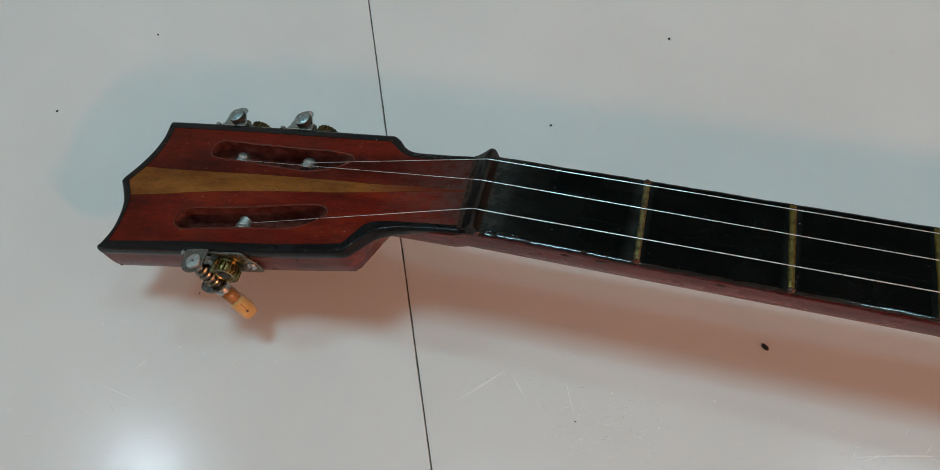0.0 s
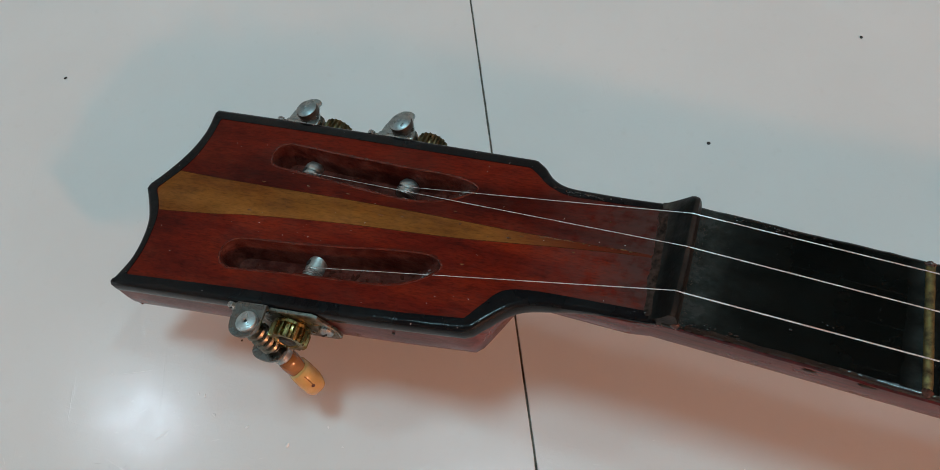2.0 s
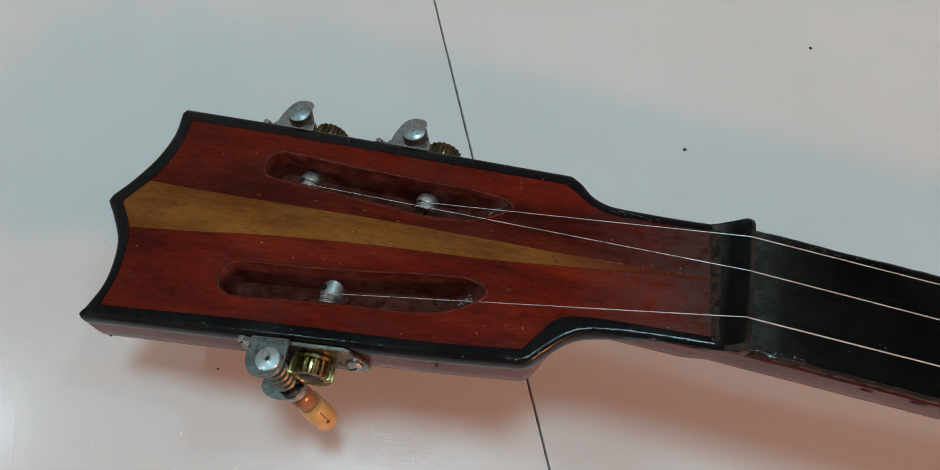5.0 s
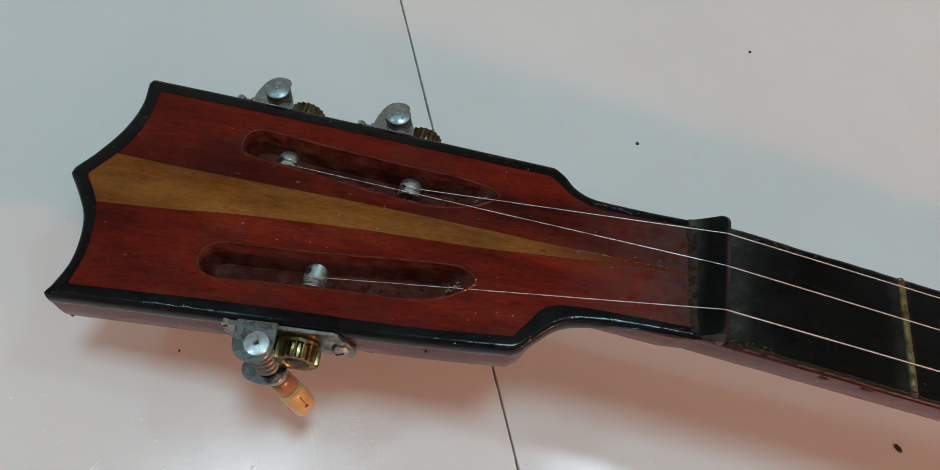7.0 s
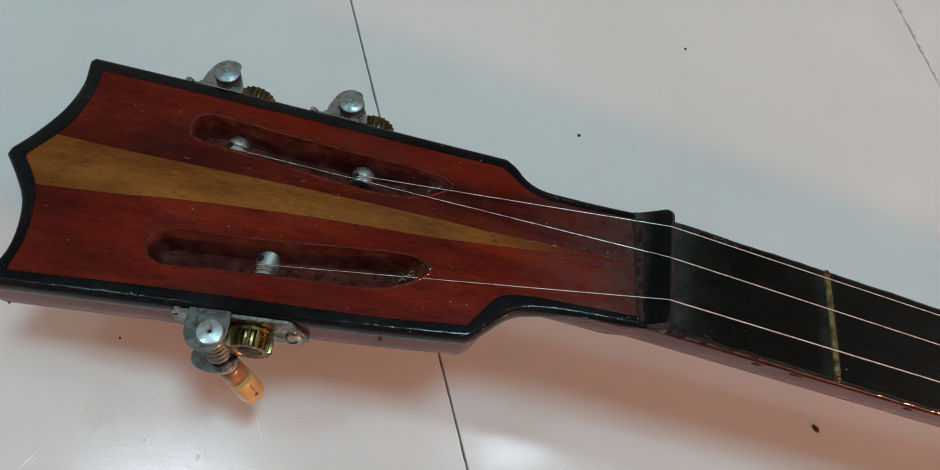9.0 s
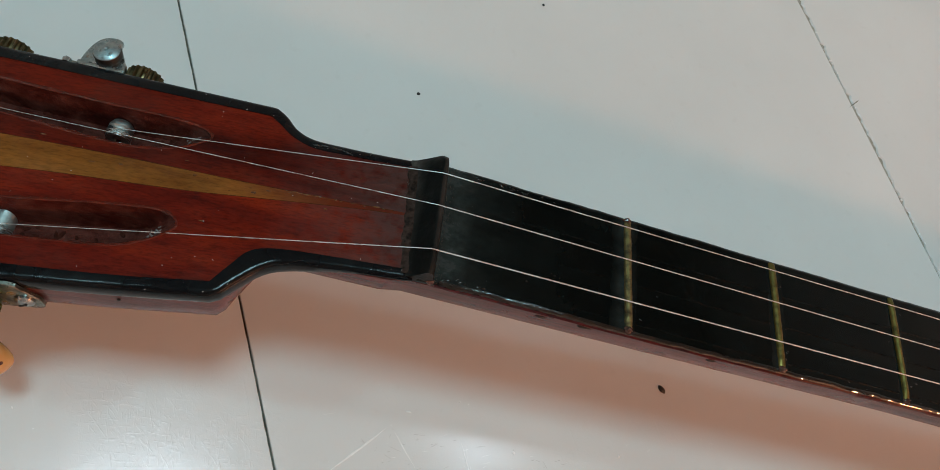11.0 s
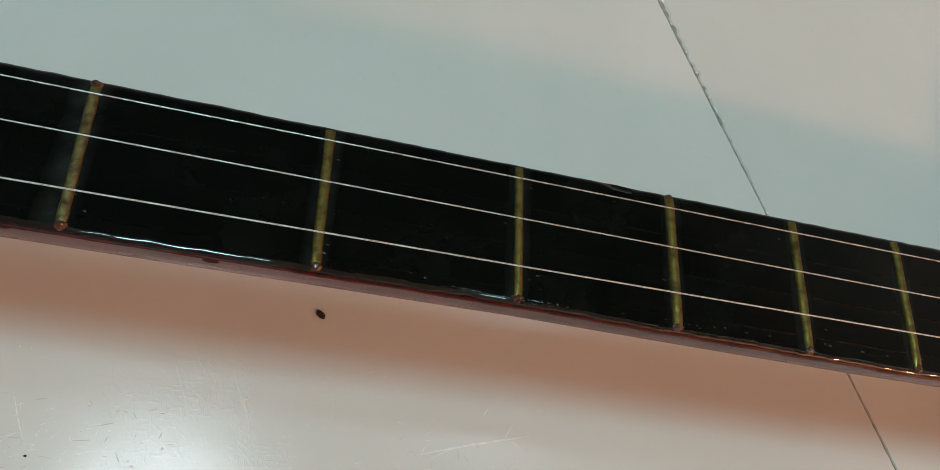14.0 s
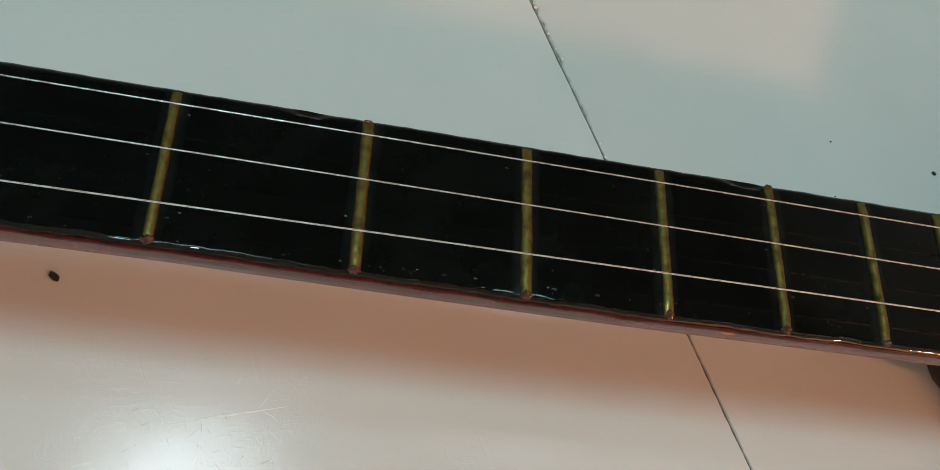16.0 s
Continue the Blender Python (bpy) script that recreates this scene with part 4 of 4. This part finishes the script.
GROOVE = {-1: 0.0062, 1: 0.0022}
KNOB_X, KNOB_Y, KNOB_Z = -19.5, 9.5, 35.0
tuner(-164.3, -1, -34.2, -12.5, -8.0, 4.1)
tuner(-182.0, 1, 31.7, 15.0, -7.4, -2.7)
tuner(-145.2, 1, 30.2, 12.8, -6.6, -2.7)

# ---- strings ----
def string(y_roller, x_roller, z_roller, y_nut, y_end, thick):
    a = head_point(x_roller, y_roller, z_roller)
    n0 = Vector((-0.0578, y_nut, 0.0822))
    n1 = Vector((-0.0564, y_nut, 0.0822))
    e = Vector((0.52, y_end, 0.0785))
    coil = []
    for i in range(43):
        q = 2 * math.pi * i / 14
        coil.append(head_point(x_roller + 3.25 * math.sin(q), y_roller - 1.8 + 1.8 * i / 42, z_roller - 3.2 + 3.25 * math.cos(q)))
    head = tube(coil + [a.lerp(n0, i / 6) for i in range(1, 7)] + [n1], thick * 0.72, 8)
    board = tube([n0, n1] + [n1.lerp(e, i / 12) for i in range(1, 13)], thick * 1.08, 8)
    return part("string", merged(head, board), WIRE, lute, "thin bright steel string")


string(-18.0, -164.3, -4.2, -0.0100, -0.0120, 0.00018)
string(15.3, -182.0, -4.2, 0.0026, -0.0026, 0.00016)
string(13.8, -144.6, -2.4, 0.0123, 0.0095, 0.00016)

# ---- body of the lute, mostly out of view ----
BODY = lacquer("body_lacquer", (0.004, 0.003, 0.003), 0.45, 0.0, shine=0.05)
bowl = [(0.001, 0.0), (0.120, 0.0), (0.138, 0.004), (0.146, 0.014), (0.148, 0.045), (0.148, 0.062), (0.145, 0.0665), (0.140, 0.068), (0.001, 0.069)]
part("body", lathe(bowl, 72, pose(0.545, 0.0, 0.0)), BODY, lute, "round dark-lacquered wooden body resting on the floor")

heel_rows = []
for i in range(13):
    x = 0.308 + i * 0.009
    u = math.sqrt(min(1.0, i / 3))
    wide, low = 0.005 + 0.015 * u, 0.046 - 0.042 * math.sin(min(1.0, i / 4) * math.pi / 2)
    heel_rows.append([Vector((x, wide * math.cos(a), 0.5 * (0.062 + low) + 0.5 * (0.062 - low) * math.sin(a))) for a in (2 * math.pi * j / 20 for j in range(20))])
part("heel", loft(heel_rows), BODY, lute, "black lacquered heel under the neck")

# ---- dents, nail holes and varnish beads on the lute ----
for i, (x, z, long) in enumerate(DENTS):
    blob("dent", (x, -near_half(x) - 0.0001, z), (long, 0.0004, 0.0006), HOLE, neck, "dark dent in the neck's side", i)
blob("bare_patch", (0.2262, -near_half(0.2262) - 0.00015, 0.0693), (0.0024, 0.0005, 0.0008), BARE, neck, "pale chip in the neck's lacquer")
blob("nail_hole", head_point(-130.5, -31.7, -6.5), (0.0005, 0.0003, 0.0005), HOLE, headstock)
random.seed(11)
beads = []
for bx, by in [(-115.0, 2.3), (-109.0, -0.2), (-104.0, 1.6), (-103.0, 0.4), (-99.5, 1.6), (-94.0, 2.2), (-90.0, 2.4), (-86.5, 2.4), (-172.0, 7.6), (-157.2, 6.9)] + [(x, 2.55 - 0.022 * (x + 92) + 0.4 * rough(x, 2, 7)) for x in (-95, -93, -91.5, -89, -87, -85.5, -82.5, -81, -78, -75, -72, -70)] + [(random.uniform(-200, -75), random.uniform(-11, 11)) for _ in range(10)]:
    r = random.uniform(0.00012, 0.00024)
    beads.append(lathe([(r, -0.0001), (r * 0.92, r * 0.45), (r * 0.6, r * 0.85), (r * 0.05, r)], 10, HEAD @ Matrix.Translation((bx * STRETCH * MM, by * MM, 0)) @ Matrix.Diagonal((random.uniform(1.2, 5.5), random.uniform(0.8, 1.3), 1, 1))))
runs = []
for _ in range(9):
    bx = random.uniform(-93, -80)
    r = random.uniform(0.00012, 0.00030)
    by = 17.2 + (0.09 * (-bx - 83) if bx < -83 else 0) + random.gauss(0, 0.28)
    runs.append(lathe([(r, -0.0001), (r * 0.9, r * 0.4), (r * 0.5, r * 0.8), (r * 0.05, r * 0.9)], 8, HEAD @ Matrix.Translation((bx * STRETCH * MM, by * MM, 0.0002)) @ pose(0, 0, 0, 0, 0, random.uniform(-25, 5)) @ Matrix.Diagonal((random.uniform(1.5, 6), 1, 1, 1))))
tagged(part("lacquer_runs", merged(*runs), THICK_LACQUER, headstock, "shiny runs of black lacquer on the border"), kind="stuff")
tagged(part("varnish_beads", merged(*beads), VARNISH, headstock, "tiny shiny beads of dried varnish"), kind="stuff")

random.seed(23)
drops = []
spots = [(-0.021, -0.0052), (-0.0195, -0.0056), (-0.022, -0.0048), (-0.029, -0.009), (0.055, -0.0102), (0.0556, -0.0096), (0.112, -0.0166), (0.146, -0.0160), (0.0545, -0.0122)]
spots += [(random.uniform(-0.047, -0.022), 0.0176 + random.gauss(0, 0.0004)) for _ in range(26)]
spots += [(random.uniform(-0.053, -0.040), -0.0146 + random.gauss(0, 0.0005)) for _ in range(26)]
spots += [(random.uniform(0.06, 0.28), -near_half(0.1) + 0.0012 + abs(random.gauss(0, 0.0005))) for _ in range(30)]
spots += [(f * MM + random.gauss(0, 0.0022), random.uniform(-0.015, 0.016)) for f in FRETS[:8] for _ in range(7)]
for x, y in spots:
    r = random.uniform(0.00010, 0.00030)
    drops.append(lathe([(r, -0.0001), (r * 0.92, r * 0.2), (r * 0.6, r * 0.42), (r * 0.1, r * 0.5)], 8, pose(x, y, top_z(x), 0, 0, random.uniform(-20, 20)) @ Matrix.Diagonal((random.uniform(1, 2.6), 1, 1, 1))))
tagged(part("lacquer_drops", merged(*drops), THICK_LACQUER, lute, "tiny shiny drops of black lacquer on the fretboard"), kind="stuff")

LINT = plain("pale_lint", (0.35, 0.34, 0.32), (0.60, 0.58, 0.55), 0.8, 900)
random.seed(29)
lint = []
for _ in range(44):
    k = random.randrange(len(OUTER))
    c = OUTER[k].lerp(INNER[k], random.random())
    r = random.uniform(0.00004, 0.00012)
    lint.append(lathe([(r, -0.0001), (r * 0.8, r * 0.5), (r * 0.2, r * 0.8)], 5, HEAD @ Matrix.Translation((c.x + random.gauss(0, 0.003), c.y, 0.0002)) @ pose(0, 0, 0, 0, 0, random.uniform(0, 180)) @ Matrix.Diagonal((random.uniform(1, 3), 1, 1, 1))))
for _ in range(60):
    c = Vector((random.uniform(-0.215, -0.07), random.uniform(-0.028, 0.024)))
    if not inside(c, INNER) or inside(c, SLOT_ONE) or inside(c, SLOT_TWO):
        continue
    r = random.uniform(0.00004, 0.00013)
    lint.append(lathe([(r, -0.0001), (r * 0.8, r * 0.5), (r * 0.2, r * 0.8)], 5, HEAD @ Matrix.Translation((c.x, c.y, 0.0)) @ pose(0, 0, 0, 0, 0, random.uniform(0, 180)) @ Matrix.Diagonal((random.uniform(1, 3), 1, 1, 1))))
tagged(part("lint", merged(*lint), LINT, headstock, "specks of pale lint on the headstock's face", smooth=False), kind="stuff")

# ---- small things on the floor ----
def chip(name, x, y, rx, ry, h, turn, material, label, seed):
    bm = bmesh.new()
    bmesh.ops.create_icosphere(bm, subdivisions=2, radius=1)
    for v in bm.verts:
        d = 1 + 0.22 * noise.noise(v.co * 1.4 + Vector((seed * 7.3, 0, 0)))
        v.co = Vector((v.co.x * rx * d, v.co.y * ry * d, max(0.0, v.co.z * h * d + h * 0.6)))
    bmesh.ops.transform(bm, matrix=pose(x, y, 0.0, 0, 0, turn), verts=bm.verts)
    return tagged(part(name, bm, material), label, "debris", group={"speck": "dirt specks on the floor", "crumb": "pale crumbs on the floor"}.get(name, ""))


chip("seed", 0.0596, -0.0031, 0.0018, 0.0011, 0.0006, -35, DEBRIS, "small dark oval seed lying on the tile floor", 1)
for i, (x, y, r) in enumerate([(-0.0109, -0.0526, 0.0004), (-0.0534, 0.0966, 0.00085), (-0.0033, 0.1665, 0.0008), (-0.2992, 0.1221, 0.0007), (0.3607, 0.0793, 0.0011), (0.3165, 0.0858, 0.0004), (-0.331, 0.0564, 0.0008), (-0.1955, -0.0327, 0.0004), (0.315, 0.062, 0.0003)]):
    chip("speck", x, y, r, r * 0.8, 0.0003, i * 40, DEBRIS, "tiny dark speck of dirt on the tile floor", i + 3)
for i, (x, y, r, s) in enumerate([(0.0421, -0.0314, 0.0006, 0.9), (0.0222, -0.0475, 0.0005, 0.7), (-0.1922, -0.0601, 0.0006, 0.7), (-0.0376, -0.0308, 0.0010, 0.35), (-0.0200, -0.0239, 0.0004, 0.5), (-0.0169, -0.0241, 0.0003, 0.7), (0.0014, -0.0374, 0.0006, 0.8), (0.0155, -0.0529, 0.0006, 0.6), (-0.235, -0.058, 0.0005, 0.8), (-0.1988, -0.0549, 0.0007, 0.6), (-0.1927, -0.06, 0.0005, 0.6), (-0.2228, -0.0646, 0.0004, 0.6), (-0.1634, -0.0617, 0.0009, 0.6), (-0.1526, -0.052, 0.0005, 0.6), (-0.1453, -0.0566, 0.0004, 0.6), (-0.1794, -0.0603, 0.0007, 0.6), (-0.2012, -0.0551, 0.0004, 0.6), (-0.2088, -0.0564, 0.0003, 0.6), (-0.2064, -0.0634, 0.0004, 0.6)]):
    chip("crumb", x, y, r, r * s, r * 0.32, 25 + i * 50, CRUMB, "tiny pale crumb on the tile floor", i + 20)

SCRATCH = plain("pale_scratch", (0.76, 0.75, 0.73), (0.92, 0.91, 0.89), 0.28, 600)


def scratch(a, b, wide, bend=0.0):
    a, b = Vector((*a, 0)), Vector((*b, 0))
    way = (b - a).normalized()
    off = Vector((-way.y, way.x, 0))
    rows = []
    for i in range(13):
        u = i / 12
        w = wide * (0.25 + math.sin(math.pi * u)) * (1 + 0.4 * rough(u, a.x * 90, 14))
        c = a.lerp(b, u) + off * (bend * math.sin(math.pi * u) + 0.0002 * rough(u, b.y * 50, 9))
        rows.append([c - off * w, c - off * w * 0.7 + Vector((0, 0, 0.00005)), c + off * w * 0.7 + Vector((0, 0, 0.00005)), c + off * w])
    return part("scratch", loft(rows, closed=False), SCRATCH, floor, smooth=False)


scratch((0.0948, -0.0419), (0.1290, -0.0330), 0.00026, 0.0004)
scratch((0.0948, -0.0419), (0.0958, -0.0398), 0.00016)
scratch((0.1225, -0.0352), (0.1268, -0.0375), 0.00012, 0.0004)
scratch((0.0985, -0.0425), (0.1040, -0.0392), 0.00012)
scratch((0.1136, -0.0283), (0.1152, -0.0258), 0.00018)
scratch((0.1207, -0.0349), (0.1235, -0.0296), 0.00014)
scratch((-0.0603, -0.0543), (-0.0442, -0.0376), 0.00030)
scratch((-0.0412, -0.0381), (-0.0326, -0.0483), 0.00018)
scratch((-0.2209, -0.0850), (-0.1994, -0.0881), 0.00014)
scratch((-0.0181, -0.0368), (-0.0122, -0.0496), 0.00016)
scratch((-0.2078, -0.0738), (-0.2052, -0.0689), 0.00022)
scratch((-0.2312, -0.0568), (-0.2217, -0.0525), 8e-05)
scratch((-0.2057, -0.0724), (-0.2048, -0.0705), 0.0003)

for a, b in (((0.1720, 0.1715), (0.1795, 0.1790)),):
    scratch(a, b, 0.00022).data.materials[0] = GROUT

random.seed(31)
lines = []
for x0, x1, y0, y1, count in ((-0.022, 0.022, -0.064, -0.042, 120), (-0.05, 0.05, -0.068, -0.036, 40), (-0.075, 0.17, -0.062, -0.018, 24), (-0.26, -0.16, -0.12, -0.065, 50), (0.03, 0.13, -0.06, -0.03, 30)):
    for _ in range(count):
        a = Vector((random.uniform(x0, x1), random.uniform(y0, y1), 0.00004))
        q = random.choice((random.gauss(0.4, 0.2), random.gauss(0.4, 0.2), random.gauss(0.4, 0.2), random.gauss(1.9, 0.3), random.uniform(0, 3.1)))
        way = Vector((math.cos(q), math.sin(q), 0))
        off = Vector((-way.y, way.x, 0)) * random.uniform(0.00003, 0.00009)
        long, bend = 0.0005 + 0.0045 * random.random() ** 2.2, random.uniform(-0.04, 0.04)
        steps = (0, 0.25, 0.5, 0.75, 1)
        spine = [a + way * long * u + off.normalized() * long * bend * math.sin(math.pi * u) for u in steps]
        wide = [off * (0.15 + math.sin(math.pi * u)) for u in steps]
        lines.append(loft([[c - w, c + w] for c, w in zip(spine, wide)], closed=False))
tagged(part("fine_scratches", merged(*lines), SCRATCH, floor, "fine scratches worn into the glaze"), kind="stuff")

NICK = plain("worn_glaze", (0.50, 0.49, 0.47), (0.66, 0.65, 0.63), 0.45, 900)
random.seed(57)
nicks = []
for x0, x1, y0, y1, count in ((0.086, 0.126, -0.062, -0.036, 60), (-0.026, 0.024, -0.066, -0.036, 70), (-0.052, -0.024, -0.050, -0.036, 26), (-0.225, -0.175, -0.125, -0.085, 34)):
    for _ in range(count):
        a = Vector((random.uniform(x0, x1), random.uniform(y0, y1), 0.0))
        q = random.choice((random.gauss(0.35, 0.25), random.gauss(0.35, 0.25), random.gauss(-0.9, 0.3), random.uniform(0, 3.1)))
        way = Vector((math.cos(q), math.sin(q), 0))
        off = Vector((-way.y, way.x, 0))
        long, wide = 0.0004 + 0.0042 * random.random() ** 2.5, random.uniform(0.00005, 0.00013)
        nicks.append(loft([[a + way * long * u - off * wide * v, a + way * long * u + Vector((0, 0, 0.00005 * v)), a + way * long * u + off * wide * v] for u, v in ((0, 0.2), (0.3, 1), (0.7, 1), (1, 0.2))], closed=False))
tagged(part("nicks", merged(*nicks), NICK, floor, "small nicks and grooves worn into the glaze", smooth=False), kind="stuff")

random.seed(21)
grains = []
for i in range(34):
    along = -0.075 + 0.26 * random.random() ** 1.3
    c = GRID @ Vector((LINE_A + PITCH + random.uniform(0.0004, 0.0016), along, 0))
    r = random.uniform(0.00015, 0.0005)
    grains.append(lathe([(r, -0.0001), (r * 0.8, r * 0.4), (r * 0.2, r * 0.6)], 6, Matrix.Translation(c) @ pose(0, 0, 0, 0, 0, i * 37) @ Matrix.Diagonal((random.uniform(1, 2.2), 1, 1, 1))))
tagged(part("tile_chips", merged(*grains), CRUMB, floor, "pale chipped glaze along the joint", smooth=False), kind="stuff")

# ---- floor tiles, last ----
def tile_mesh(seed, worn):
    """One tile with softened edges; worn: how far each long edge (left, right) is nibbled, in metres."""
    w, l = (PITCH - GAP) / 2, (LONG - GAP) / 2
    n = 620 if max(worn) > 0 else 6
    rows = []
    for i in range(n + 1):
        y = -l + 2 * l * i / n
        ledge = min(1.0, max(0.0, (y + 0.13) / 0.12))
        e0 = worn[0] * (0.14 + 0.86 * ledge) * max(0.1, 0.8 * rough(y, seed, 420) + 0.52 + 0.5 * rough(y, seed + 9, 60)) if worn[0] else 0
        e1 = worn[1] * max(0.0, 0.7 * rough(y, seed + 4, 420) + 0.2 + 0.6 * rough(y, seed + 5, 60)) if worn[1] else 0
        rows.append([Vector(p) for p in [(-w, y, -0.006), (-w + e0 * 0.6, y, -0.0006), (-w + 0.0001 + e0, y, -0.0001), (-w + 0.00025 + e0, y, 0), (w - 0.00025 - e1, y, 0), (w - 0.0001 - e1, y, -0.0001), (w - e1 * 0.6, y, -0.0006), (w, y, -0.006)]])
    bm = loft(rows, closed=True)
    me = bpy.data.meshes.new("tile")
    bmesh.ops.recalc_face_normals(bm, faces=bm.faces)
    bm.to_mesh(me)
    bm.free()
    me.materials.append(TILE)
    return me


strip = []
for i in range(160):
    y = -0.30 + 0.60 * i / 159
    strip.append([GRID @ Vector((LINE_A + PITCH + x, CROSS + LONG / 2 + y, z)) for x, z in ((0.0003, -0.0030), (0.0003, -0.0007), (0.0016, -0.0005 + 0.0002 * rough(y, 3, 500)), (0.0036, -0.0004), (0.0036, -0.0030))])
part("chipped_edge", loft(strip), CLAY, floor, "bare clay where the tile's edge has chipped")
plain_tile = tile_mesh(0, (0, 0))
for i in range(-6, 7):
    for j in range(-3, 4):
        near = -1 <= i <= 1 and j == 0
        worn = {-1: (0.0, 0.00025), 0: (0.00025, 0.0003), 1: (0.0030, 0.0)}[i] if near else None
        ob = new("tile", tile_mesh(i * 3.7, worn) if near else plain_tile)
        ob.parent = floor
        ob.matrix_world = GRID @ pose(LINE_A + (i + 0.5) * PITCH, CROSS + (j + 0.5) * LONG, 0)
